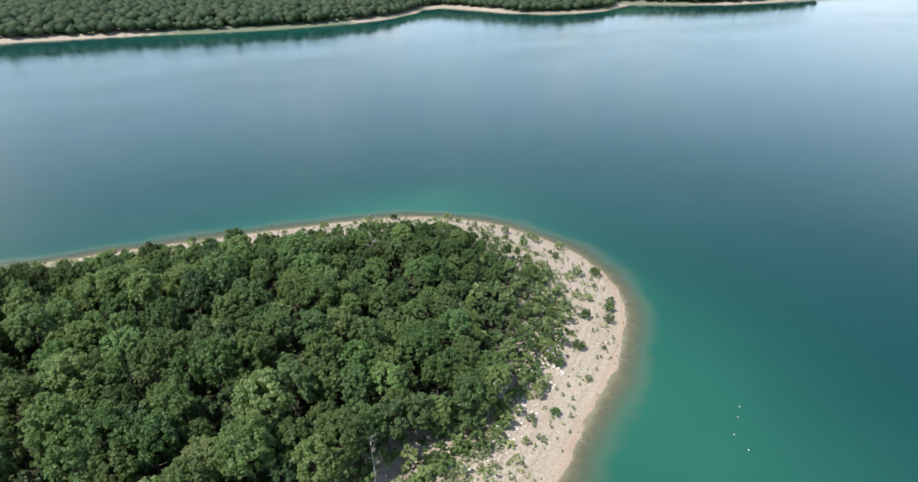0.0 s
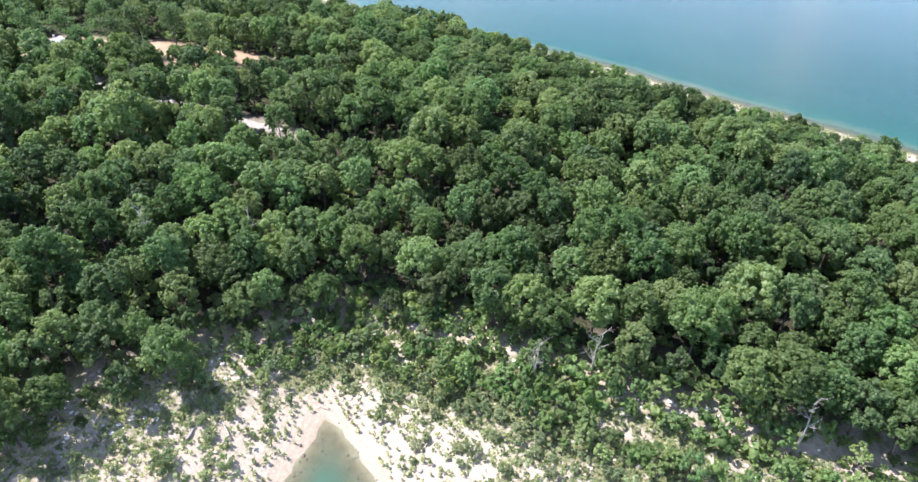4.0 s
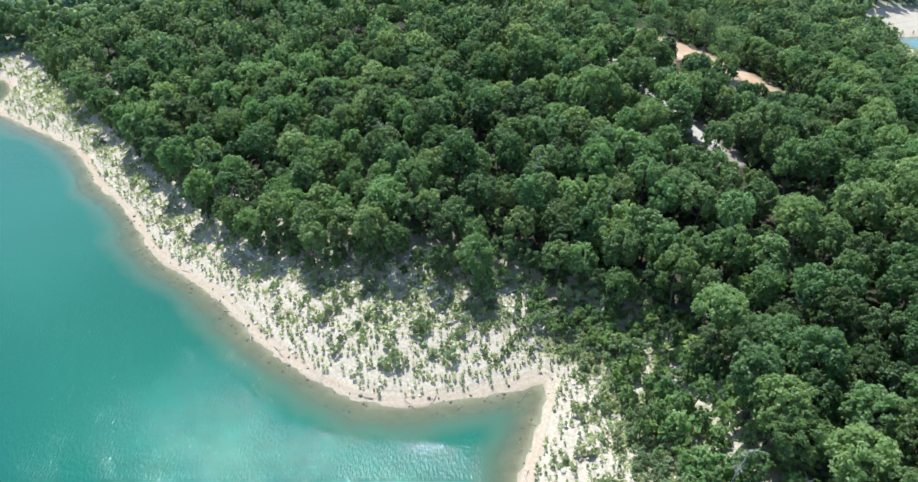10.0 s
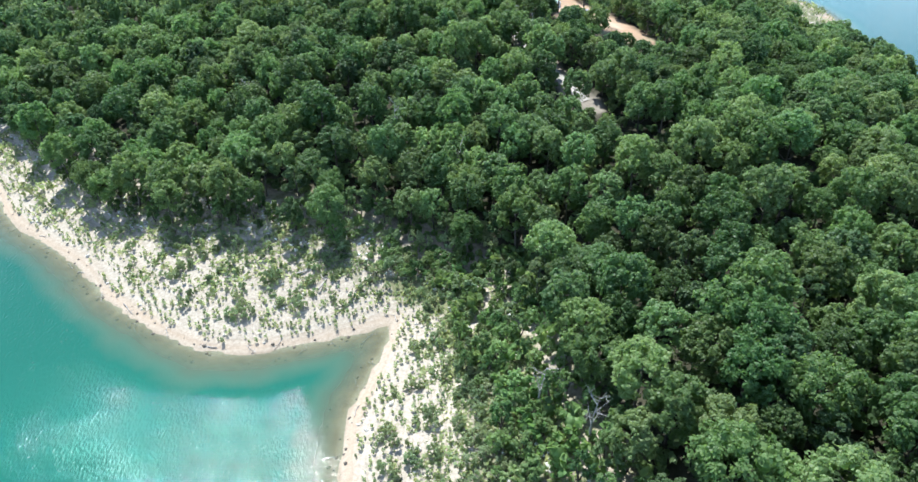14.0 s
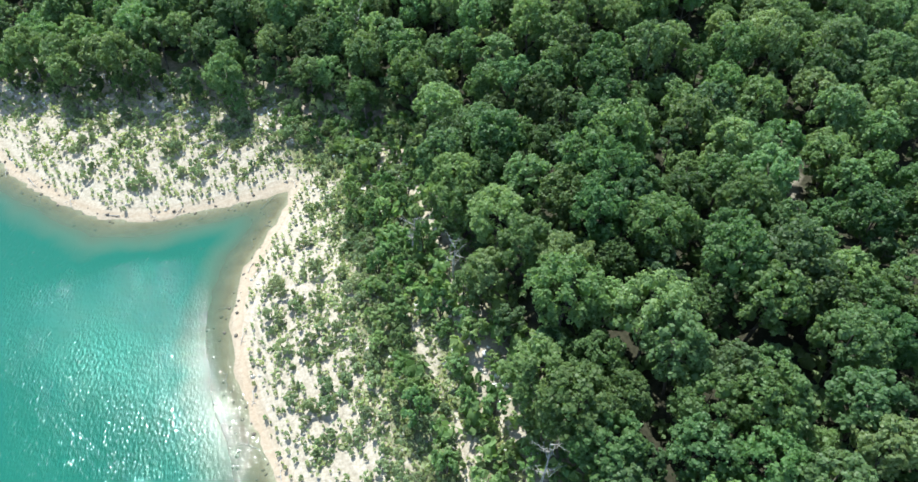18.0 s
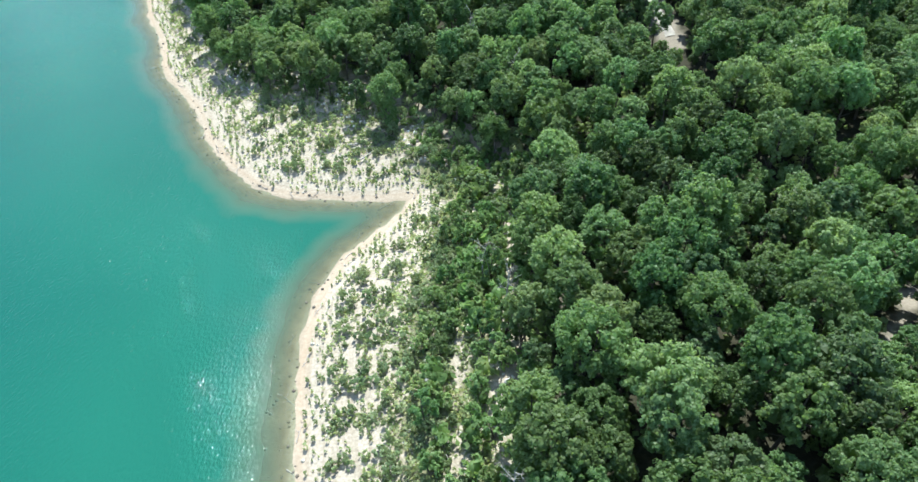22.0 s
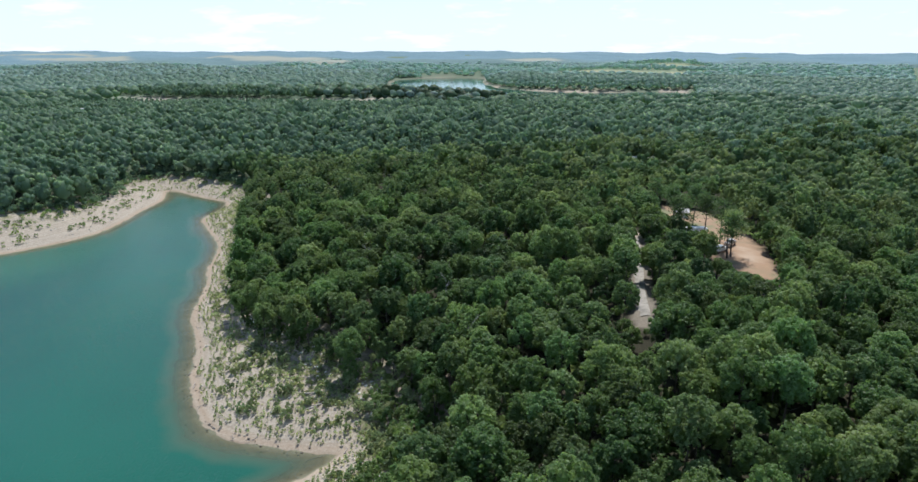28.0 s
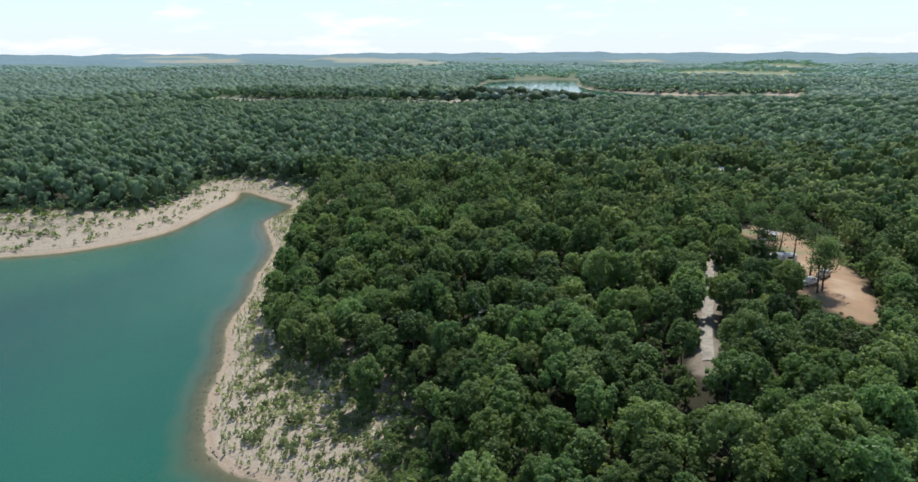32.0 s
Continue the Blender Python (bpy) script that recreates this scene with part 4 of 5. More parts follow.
    stamp("undergrowth", low[rim], under, BRUSH, "bright leafy brush along the foot of the woods", 20)

    def north(x, y):
        d = shore_distance(x, y)
        # trees left out on the camera's side of the houses, so these show
        along, aside = (x + 548) * 0.80 - (y - 463) * 0.60, (x + 548) * 0.60 + (y - 463) * 0.80
        sight_gap = (along > -12) & (along < 105) & (np.abs(aside) < 24) | (np.hypot(x + 12, y - 320) < 13)
        inner = (x > -215) & (y < 330)
        peninsula = (x > -152) & (x < 136) & (y < 206)
        return (d > 9) & np.where(inner, in_woods(x, y), d > wood_start(x, y) + 2 + 3 * bumps(x, y, 14, 5)) & ~peninsula & ~sight_gap & (line_distance(x, y, ROAD) > 4.5) & (line_distance(x, y, RIDGE_ROAD) > 10)

    spots = scatter(r, -620, 215, 60, 640, 6.0, 70000, north)
    away = np.hypot(spots[:, 0] - 40, spots[:, 1] - 20)
    knoll = (spots[:, 1] < np.interp(spots[:, 0], (-225, -130, -70, 20, 110), (292, 330, 362, 425, 500))) & (spots[:, 0] > -213) & (away < r.uniform(330, 520, len(spots)))
    shore = ~knoll & (away < 400)
    front = knoll & (spots[:, 1] < 262)
    stamp("woods", sized(r, spots[front], 0.72, 1.2), REST, WOODS, "dark broad-leaved woods round the red clearing", 26)
    stamp("woods", sized(r, spots[knoll & ~front], 0.72, 1.3), MID, WOODS, "dark broad-leaved woods over the back of the knoll", 6)
    stamp("woods", sized(r, spots[shore], 0.72, 1.25), MID, HAZED_RIDGE_WOODS, "broad-leaved woods round the head of the cove", 21)
    stamp("woods", sized(r, spots[~knoll & ~shore], 0.8, 1.2), RIDGE, HAZED_RIDGE_WOODS, "broad-leaved woods on the slopes behind the cove", 18)

    def beyond(x, y):
        return (shore_distance(x, y) > 12) & (np.hypot(x, y) > 560) & (x < 0.16 * y + 70) & (x > -2.6 * y) & (in_fields(x, y) < 0.3)

    spots = scatter(r, -1900, 300, 300, 1550, 9.4, 90000, lambda x, y: beyond(x, y) & ~((y < 640) & (x > -620)) & (line_distance(x, y, RIDGE_ROAD) > 12))
    near = np.hypot(spots[:, 0], spots[:, 1]) < 900
    crest = near & (spots[:, 0] > -470) & (spots[:, 0] < -235) & (np.abs(spots[:, 1] - 0.9 * (spots[:, 0] + 350) - 640) < 75)
    near &= ~crest
    stamp("far_woods", sized(r, spots[crest], 0.9, 1.3), FAR, LAKESIDE, "dark woods along the crest of the ridge", 28)
    stamp("far_woods", sized(r, spots[near], 0.75, 1.2), FAR, HAZED_RIDGE_WOODS, "broad-leaved woods on the ridge beyond the cove", 8)
    stamp("far_woods", sized(r, spots[~near], 0.8, 1.25), FAR, HAZED_FAR_WOODS, "distant hazy woods on low hills", 10)

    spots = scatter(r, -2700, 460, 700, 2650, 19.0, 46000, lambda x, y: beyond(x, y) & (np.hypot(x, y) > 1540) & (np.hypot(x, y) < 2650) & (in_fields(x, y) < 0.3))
    stamp("far_woods", sized(r, spots, 1.2, 1.9), HAZY, HAZED_HILL_WOODS, "hazy blue-green woods far behind the lake", 17)

    spots = scatter(r, 585, 900, -1000, 330, 6.0, 34000, lambda x, y: shore_distance(x, y) > 10)
    stamp("far_woods", sized(r, spots, 0.8, 1.2), FAR, LAKESIDE, "dense woods on the far shore of the lake", 9)


woods_stuff()


def far_canopy():
    """Closed woods on the hills out to the horizon."""
    r = np.random.default_rng(3)
    gx, gy = np.linspace(-4850, 2600, 300), np.linspace(700, 4850, 180)
    X, Y = np.meshgrid(gx, gy)
    x, y = X.ravel() + r.uniform(-8, 8, X.size), Y.ravel() + r.uniform(-8, 8, X.size)
    d = shore_distance(x, y)
    field = in_fields(x, y)
    z = height(x, y, d) - 3 * field + np.where((d > 14) & (np.hypot(x, y) > 2450), 8 + r.uniform(-2.2, 2.2, x.size), -9)
    nx, ny = len(gx), len(gy)
    i = (np.arange(ny - 1)[:, None] * nx + np.arange(nx - 1)).ravel()
    f = np.stack([i, i + 1, i + nx + 1, i + nx], 1)
    ob = new("backdrop", mesh_of("backdrop", np.stack([x, y, z], 1), f, HAZED_HILLS, {"hay": field, "near": smooth(3600, 2300, np.hypot(x, y))}))
    tagged(ob, "pale blue hazy wooded hills along the horizon", "backdrop", kind="structure")


far_canopy()


# ---- banks: shrubs, saplings, weeds, stones ----


def shrub_kind(name, seed, mat, tall, wide, lobes, count, size, group, label, stems=3):
    r = np.random.default_rng(seed)
    root = new(name)
    tagged(root, label, "shrub", group)
    pieces = []
    for i in range(stems):
        a = 2.1 * i + r.uniform(-0.3, 0.3)
        tip = np.array([math.cos(a) * wide * 0.5, math.sin(a) * wide * 0.5, tall * 0.7])
        pieces.append(tube(r, [(0, 0, -0.2), tip * 0.5, tip], [0.05 * tall / 2, 0.035 * tall / 2, 0.012], 5))
    part("stem", mesh_of("stem", *joined(pieces), BARK), root, "thin grey-brown stems")
    v, f = crown(r, wide, 0.06 * tall, tall, lobes, count, size, True, 0.8)
    part("foliage", mesh_of("foliage", v, f, mat, flat=True), root)
    return root


def plant(kinds, spots, r, lo, hi, limit=300):
    """Copies of a kind over the spots; what is past the limit is given back."""
    z = height(spots[:, 0], spots[:, 1])
    used = set()
    for (x, y), zz in zip(spots[:limit], z):
        k = int(r.integers(0, len(kinds)))
        s = r.uniform(lo, hi)
        m = Matrix.LocRotScale((x, y, zz - 0.06), Euler((0, 0, r.uniform(0, 6.28))), Vector((s, s * r.uniform(0.85, 1.15), s * r.uniform(0.8, 1.15))))
        if k in used:
            copy_thing(kinds[k], pose(0, 0, 0)).matrix_basis = m
        else:
            used.add(k)
            kinds[k].matrix_basis = m
    for k in range(len(kinds)):
        if k not in used:
            for o in (*kinds[k].children_recursive, kinds[k]):
                bpy.data.objects.remove(o)
    return spots[limit:]


def edge_distance(x, y):
    """Metres outside the edge of the peninsula's woods."""
    return signed(x, y, EDGE)


def near_first(spots):
    return spots[np.argsort(np.hypot((spots[:, 0] + 15) * 0.7, spots[:, 1] - 75))]


def dress_banks():
    r = np.random.default_rng(77)
    small = [shrub_kind("small_tree", 200 + i, HICKORY if i == 3 else FRESH, 4.2 + 0.6 * i, 1.9 + 0.15 * i, 10, 1100, 0.16, "young trees along the woods", "young bright green tree at the edge of the woods") for i in range(4)]

    def verge(x, y):
        e, d = edge_distance(x, y), shore_distance(x, y)
        thick = (x > -16) & (y < 88) & (y > -20)
        return (d > 9) & (e > np.where(thick, -9.0, -3.0)) & (e < np.where(thick, 2.0 + 4.5 * smooth(25, 45, y), 0.5)) & (bumps(x, y, 17, 8) > np.where(thick, -0.75, 0.55)) & (x < 60) & ~((x > -31) & (x < 2) & (y > 88) & (y < 112)) & off_strips(x, y, 0.9)

    spots = near_first(scatter(r, -160, 60, -40, 235, 2.9, 40000, verge))
    plant(small, spots, r, 0.4, 1.0)

    # young oaks close the foot of the woods over the north bank
    young = [shrub_kind("young_oak", 210 + i, OAK, 3.6 + 0.8 * i, 1.7 + 0.2 * i, 11, 1500, 0.13, "young oaks at the foot of the woods", "young dark green oak, leafy to the ground, beside the bank") for i in range(3)]

    def foot(x, y):
        e = edge_distance(x, y)
        return (e > -3.0) & (e < 2.6) & (x < -31) & (y > 96) & (bumps(x, y, 19, 24) + 0.5 * bumps(x, y, 7, 8) > -0.25) & (shore_distance(x, y) > 9) & off_strips(x, y, 1.0)

    spots = near_first(scatter(r, -170, -8, 90, 250, 3.1, 16000, foot))
    plant(young, spots, r, 0.5, 1.15)

    # low dark brush in the grass at the corner of the cove
    corner = [shrub_kind("brush", 250 + i, (FRESH, OAK, SHRUB)[i], 1.9 + 0.5 * i, 1.5 + 0.2 * i, 12, 1400, 0.10, "brush at the corner of the cove", "low dense brush in dry grass below the woods") for i in range(3)]
    spots = near_first(scatter(r, -31, 3, 86, 116, 2.1, 9000, lambda x, y: (edge_distance(x, y) > -9) & (edge_distance(x, y) < 4.5) & (shore_distance(x, y) > 7) & (bumps(x, y, 12, 28) + 0.5 * bumps(x, y, 5, 9) > np.where(edge_distance(x, y) < -1, -0.7, -0.1)) & off_strips(x, y, 0.8)))
    plant(corner, spots, r, 0.45, 1.2)

    # single round bushes on the bare bank of the tip
    rounds = [shrub_kind("round_bush", 230 + i, OAK if i == 1 else SHRUB, 1.6 + 0.3 * i, 1.25 + 0.15 * i, 12, 1300, 0.085, "round bushes on the tip", "round green bush standing alone on pale gravel") for i in range(3)]
    spots = scatter(r, 4, 130, -56, 120, 4.6, 6000, lambda x, y: (shore_distance(x, y) > 3.0) & (edge_distance(x, y) > 0.8) & (bumps(x, y, 15, 26) > -0.1))
    plant(rounds, spots, r, 0.45, 1.2, 120)

    bushes = [shrub_kind("bush", 220 + i, SHRUB, 1.5 + 0.25 * i, 1.0 + 0.12 * i, 10, 1300, 0.07, "bushes on the gravel bank", "soft grey-green bush growing on pale gravel") for i in range(4)]

    def streaks(x, y):
        """Growth in strips that run down the bank."""
        along = np.where((y < 92) & (x > -26), y - 0.35 * x, 0.75 * x - 0.65 * y)
        return 0.5 * np.sin(along * 2.3 + 1.5 * bumps(x, y, 16, 23)) + 0.4 * np.sin(along * 0.9 + 2.0)

    def bank(x, y):
        e, d = edge_distance(x, y), shore_distance(x, y)
        lush = 0.55 * bumps(x, y, 11, 9) + 0.5 * bumps(x, y, 4, 10) + 0.55 * streaks(x, y) + np.where((y > 96) & (x < -20), -0.62 * smooth(7.5, 2.5, e), (0.15 + 0.75 * smooth(25, 45, y)) * smooth(11, 5, e))
        return (d > 4.5) & (e > 0.5) & (e < 30) & (lush > np.where((x > 15) | (y < 8), 1.12, 0.62) - 0.03 * np.minimum(d, 22)) & (x < 150) & off_strips(x, y)

    spots = near_first(scatter(r, -165, 152, -52, 285, 1.7, 150000, bank))
    left = plant(bushes, spots, r, 0.42, 1.05)

    def sized(spots, lo, hi):
        return np.column_stack([spots, height(spots[:, 0], spots[:, 1]) - 0.05, r.uniform(lo, hi, len(spots))])

    bush_t = []
    for i in range(3):
        rr = np.random.default_rng(240 + i)
        bush_t.append(crown(rr, 1.1, 0.1, 1.6, 6, 60, 0.24, False))
    bank_w = scatter(r, -330, -180, 60, 310, 2.2, 60000, lambda x, y: (shore_distance(x, y) > 4) & (shore_distance(x, y) < wood_start(x, y) + 3) & (edge_distance(x, y) > 0) & (bumps(x, y, 13, 9) + 0.6 * bumps(x, y, 5, 10) > 0.62 - 0.6 * smooth(8, 24, shore_distance(x, y))))
    spit = scatter(r, 105, 160, 225, 300, 2.0, 6000, lambda x, y: (shore_distance(x, y) > 0.8) & (shore_distance(x, y) < 4.5 + 3 * bumps(x, y, 8, 9)) & (np.hypot(x - 147, y - 245) > 7))
    stamp("bushes", sized(np.concatenate([left, spit]), 0.4, 1.2), bush_t, WEED, "scattered green bushes on the gravel banks", 12)
    stamp("bushes", sized(bank_w, 0.35, 1.35), bush_t, BRUSH, "dark green bushes on the wide bank across the cove", 27)

    # saplings: upright sprigs in loose rows along old waterlines
    sprig = []
    for i in range(3):
        rr = np.random.default_rng(260 + i)
        n = 20
        h = rr.uniform(0.05, 0.85, n)
        a = rr.uniform(0, 6.28, n)
        c = np.stack([np.cos(a) * 0.2 * (1 - h * 0.6), np.sin(a) * 0.2 * (1 - h * 0.6), h], 1)
        sprig.append(clumps(rr, c, unit(rr.normal(size=(n, 3)) + (0, 0, 0.6)), rr.uniform(0.07, 0.13, n)))

    def rows(x, y):
        e, d = edge_distance(x, y), shore_distance(x, y)
        band = np.sin(d * 2.3 + 0.8 * bumps(x, y, 20, 3)) + 0.8 * bumps(x, y, 9, 12) + 0.6 * bumps(x, y, 4, 13)
        return (d > 1.3) & (e > 0) & (e < 34) & (band > -0.3 - 0.5 * smooth(8, 3, d)) & (r.uniform(0, 1, x.shape) < np.where((x > 0) | (y < 10), 0.10, np.where(x < -180, 0.3, 1)))

    spots = scatter(r, -330, 165, -55, 300, 0.75, 330000, rows)
    stamp("saplings", sized(spots, 0.5, 1.5), sprig, WEED, "small upright saplings dotted over the gravel bank", 13)

    # weeds: low tufts on the upper bank
    tuft = []
    for i in range(3):
        rr = np.random.default_rng(270 + i)
        n = 16
        c = np.column_stack([rr.normal(size=(n, 2)) * 0.28, rr.uniform(0.05, 0.32, n)])
        tuft.append(clumps(rr, c, unit(rr.normal(size=(n, 3)) + (0, 0, 0.9)), rr.uniform(0.10, 0.2, n)))

    def upper(x, y):
        e, d = edge_distance(x, y), shore_distance(x, y)
        return (d > 4) & (e > -3) & (e < 30) & (0.6 * bumps(x, y, 8, 14) + 0.6 * bumps(x, y, 3, 15) + 0.6 * streaks(x, y) > 0.5 - 1.0 * smooth(5, 18, d) - 0.3 * smooth(11, 0, e) + np.where((x > 15) | (y < 8), 0.85, 0) + np.where((x < -14) & (y > 86), 0.16 + 0.55 * smooth(7, 2, e), 0) - np.where((x < 10) & (y < 98), 1.1 * smooth(13, 7, e) * smooth(22, 42, y), 0)) & off_strips(x, y, -0.2)

    spots = scatter(r, -300, 125, -50, 250, 0.62, 420000, upper)
    stamp("weeds", sized(spots, 0.5, 1.5), tuft, WEED, "low weeds and grass tufts on the upper bank", 14)

    # stones
    rock = [blob(np.random.default_rng(280 + i), np.array([0, 0, 0.1]), np.array([0.5, 0.32 + 0.07 * i, 0.16 + 0.05 * i]), 3, 5) for i in range(4)]
    spots = scatter(r, -250, 140, -60, 260, 0.7, 90000, lambda x, y: (np.abs(shore_distance(x, y) + 2.6) < 3.2) & (bumps(x, y, 6, 16) + bumps(x, y, 2, 17) > -0.1))
    ob = stamp("stones", sized(spots, 0.2, 0.72), rock, DARK_STONE, "dark wet stones along the waterline", 15)
    tagged(ob, category="stones")
    spots = scatter(r, -250, 140, -60, 260, 0.9, 90000, lambda x, y: (shore_distance(x, y) > 1) & (edge_distance(x, y) > -3) & (bumps(x, y, 9, 18) + bumps(x, y, 3, 19) > 0.8))
    ob = stamp("stones", sized(spots, 0.2, 1.0), rock, STONE, "pale limestone stones strewn over the bank", 16)
    tagged(ob, category="stones")
    # bleached rubble where the bank meets the woods
    spots = scatter(r, -120, 40, -20, 190, 0.75, 90000, lambda x, y: (edge_distance(x, y) > -6) & (edge_distance(x, y) < 5) & (shore_distance(x, y) > 8) & (bumps(x, y, 15, 11) + 0.7 * bumps(x, y, 5, 12) > 0.25))
    ob = stamp("rubble", sized(spots, 0.15, 1.0), rock, PALE_STONE, "bleached white limestone rubble in the shade of the trees", 19)
    tagged(ob, category="stones")


dress_banks()


# ---- dead trees and driftwood ----


def bare_tree(name, seed, tall, girth, limbs, spread, label, category="dead tree"):
    """A leafless tree: trunk, and boughs with thinner twigs."""
    r = np.random.default_rng(seed)
    root = new(name)
    tagged(root, label, category, "dead trees")
    path = [np.array([0.25 * math.sin(t * 3 + seed), 0.2 * math.sin(t * 4), t * tall - 0.4]) for t in np.linspace(0, 1, 8)]
    part("trunk", mesh_of("trunk", *tube(r, path, [girth * (1.2 - 1.05 * t) for t in np.linspace(0, 1, 8)], 7), DEAD), root)
    for i in range(limbs):
        k = 3 + i % 5
        a = 2.4 * i + r.uniform(-0.5, 0.5)
        out = np.array([math.cos(a), math.sin(a), 0]) * spread * r.uniform(0.5, 1.0)
        rise = np.array([0, 0, spread * r.uniform(0.3, 0.9)])
        p = path[min(k, 7)]
        pieces = [tube(r, [p, p + out * 0.5 + rise * 0.4, p + out + rise], [girth * 0.4, girth * 0.25, girth * 0.07], 5)]
        for j in range(4):
            q = p + out * (0.4 + 0.15 * j) + rise * (0.35 + 0.15 * j)
            w = r.normal(size=3) * spread * 0.28 + np.array([0, 0, spread * 0.2])
            pieces.append(tube(r, [q, q + w * 0.6, q + w], [girth * 0.16, girth * 0.11, girth * 0.04], 4))
        part("bough", mesh_of("bough", *joined(pieces), DEAD), root)
    return root


def stand(ob, x, y, turn=0.0, sink=0.05, lean=(0, 0), lift=0.0):
    z = float(height(x, y)[0])
    ob.matrix_basis = pose(x, y, z - sink + lift, lean[0], lean[1], turn)
    return ob


for k, (x, y, tall) in enumerate(((-51, 148, 11.0), (-20, 132, 12.0), (1, 60, 8.5), (-3.5, 67, 7.5), (6, 33, 9.0), (62, 8, 9.0), (-8, 120, 9.5))):
    stand(bare_tree("dead_tree", 300 + k, tall, 0.17, 9, 2.0, "leafless grey dead tree among green crowns"), x, y, 40 * k)


def log(name, seed, length, girth, label, boughs=2):
    r = np.random.default_rng(seed)
    root = new(name)
    tagged(root, label, "driftwood", "logs on the bank")
    path = [np.array([length * (t - 0.5), 0.15 * math.sin(t * 4 + seed), girth * 0.7]) for t in np.linspace(0, 1, 6)]
    part("stem", mesh_of("stem", *tube(r, path, [girth * (1.1 - 0.7 * t) for t in np.linspace(0, 1, 6)], 7), DEAD), root)
    for i in range(boughs):
        p = path[2 + i]
        w = np.array([r.uniform(0.3, 0.9), (-1) ** i * r.uniform(0.5, 1.2), r.uniform(0.1, 0.6)]) * length * 0.22
        part("bough", mesh_of("bough", *tube(r, [p, p + w * 0.6, p + w], [girth * 0.5, girth * 0.35, girth * 0.1], 5), DEAD), root)
    return root


for k, (x, y, turn, length) in enumerate(((-33, 101, 70, 6.0), (-36, 103, 20, 4.0), (-3, 41, 110, 5.0), (14, 2, 40, 5.0), (-2, 33, 150, 6.5), (-80, 126, 60, 4.5), (-22, 104, 10, 3.5), (6, 12, 95, 4.0))):
    stand(log("fallen_log", 330 + k, length, 0.16, "bleached fallen log lying on the gravel bank", 1 + k % 3), x, y, turn)

for k, (x, y, turn) in enumerate(((50, 78, 10), (52, 77, 60), (54, 75.5, 120), (49.5, 76, 160), (53, 79, 95), (43.5, 57, 30), (45, 56, 110))):
    stand(log("fallen_branch", 350 + k, 3.4, 0.09, "bare grey fallen branch in a gap of the woods", 3), x, y, turn)

def drift_in_shallows():
    """Pale branches caught along the waterline."""
    r = np.random.default_rng(91)
    kinds = [log("driftwood_branch", 370 + k, 2.2 + 0.7 * k, 0.07, "pale bare branch stranded at the waterline", 3) for k in range(3)]
    spots = scatter(r, -120, 126, -58, 140, 5.0, 16000, lambda x, y: np.abs(shore_distance(x, y) + 0.5) < 1.6)
    spots = spots[np.argsort(r.uniform(0, 1, len(spots)))[:90]]
    for k, (x, y) in enumerate(spots):
        m = pose(x, y, max(float(height(x, y)[0]), -0.12) - 0.02, 0, 0, r.uniform(0, 360))
        if k < 3:
            kinds[k].matrix_basis = m
        else:
            copy_thing(kinds[k % 3], m)


drift_in_shallows()

# ---- the clearing, its road and buildings ----
WHITE = plain("white_paint", (0.78, 0.78, 0.77), 0.4, 0, 0.05)
GLASS = plain("dark_glass", (0.02, 0.025, 0.03), 0.08, 0, 0.1)
RUBBER = plain("tyre_rubber", (0.02, 0.02, 0.02), 0.8, 0, 0.2)
CHROME = plain("grey_metal", (0.45, 0.45, 0.46), 0.35, 0.8, 0.1)
SIDING = plain("pale_siding", (0.52, 0.49, 0.44), 0.7, 0, 0.1)
ROOFING = plain("pale_roofing", (0.45, 0.45, 0.45), 0.6, 0.0, 0.12)
SHINGLE = plain("grey_shingles", (0.22, 0.21, 0.20), 0.85, 0, 0.25)
TIMBER = plain("brown_timber", (0.24, 0.16, 0.10), 0.8, 0, 0.25)
BLUE = plain("blue_tarp", (0.08, 0.18, 0.38), 0.6, 0, 0.15)


def box(size, at, mat, bevel=0.04, taper=1.0):
    """A bevelled block whose top may be smaller than its foot."""
    bm = bmesh.new()
    bmesh.ops.create_cube(bm, size=1)
    for v in bm.verts:
        k = taper if v.co.z > 0 else 1.0
        v.co = Vector((v.co.x * size[0] * k + at[0], v.co.y * size[1] * k + at[1], v.co.z * size[2] + at[2]))
    if bevel:
        bmesh.ops.bevel(bm, geom=bm.edges[:], offset=bevel, segments=2, affect="EDGES")
    me = bpy.data.meshes.new("block")
    bm.to_mesh(me); bm.free()
    me.materials.append(mat)
    return me


def disc(radius, width, at, mat):
    bm = bmesh.new()
    bmesh.ops.create_cone(bm, cap_ends=True, segments=18, radius1=radius, radius2=radius, depth=width,
                          matrix=Matrix.Translation(at) @ Matrix.Rotation(math.pi / 2, 4, "X"))
    bmesh.ops.bevel(bm, geom=[e for e in bm.edges if e.is_manifold and e.calc_face_angle(0) > 1], offset=0.03, segments=1, affect="EDGES")
    me = bpy.data.meshes.new("disc")
    bm.to_mesh(me); bm.free()
    me.materials.append(mat)
    return me


def wheels(root, spots, radius):
    for x, y in spots:
        w = part("wheel", disc(radius * 0.55, 0.16, (x, y * 1.01, radius), CHROME), root, "grey steel wheel")
        part("tyre", disc(radius, 0.22, (x, y, radius), RUBBER), w, "black rubber tyre")


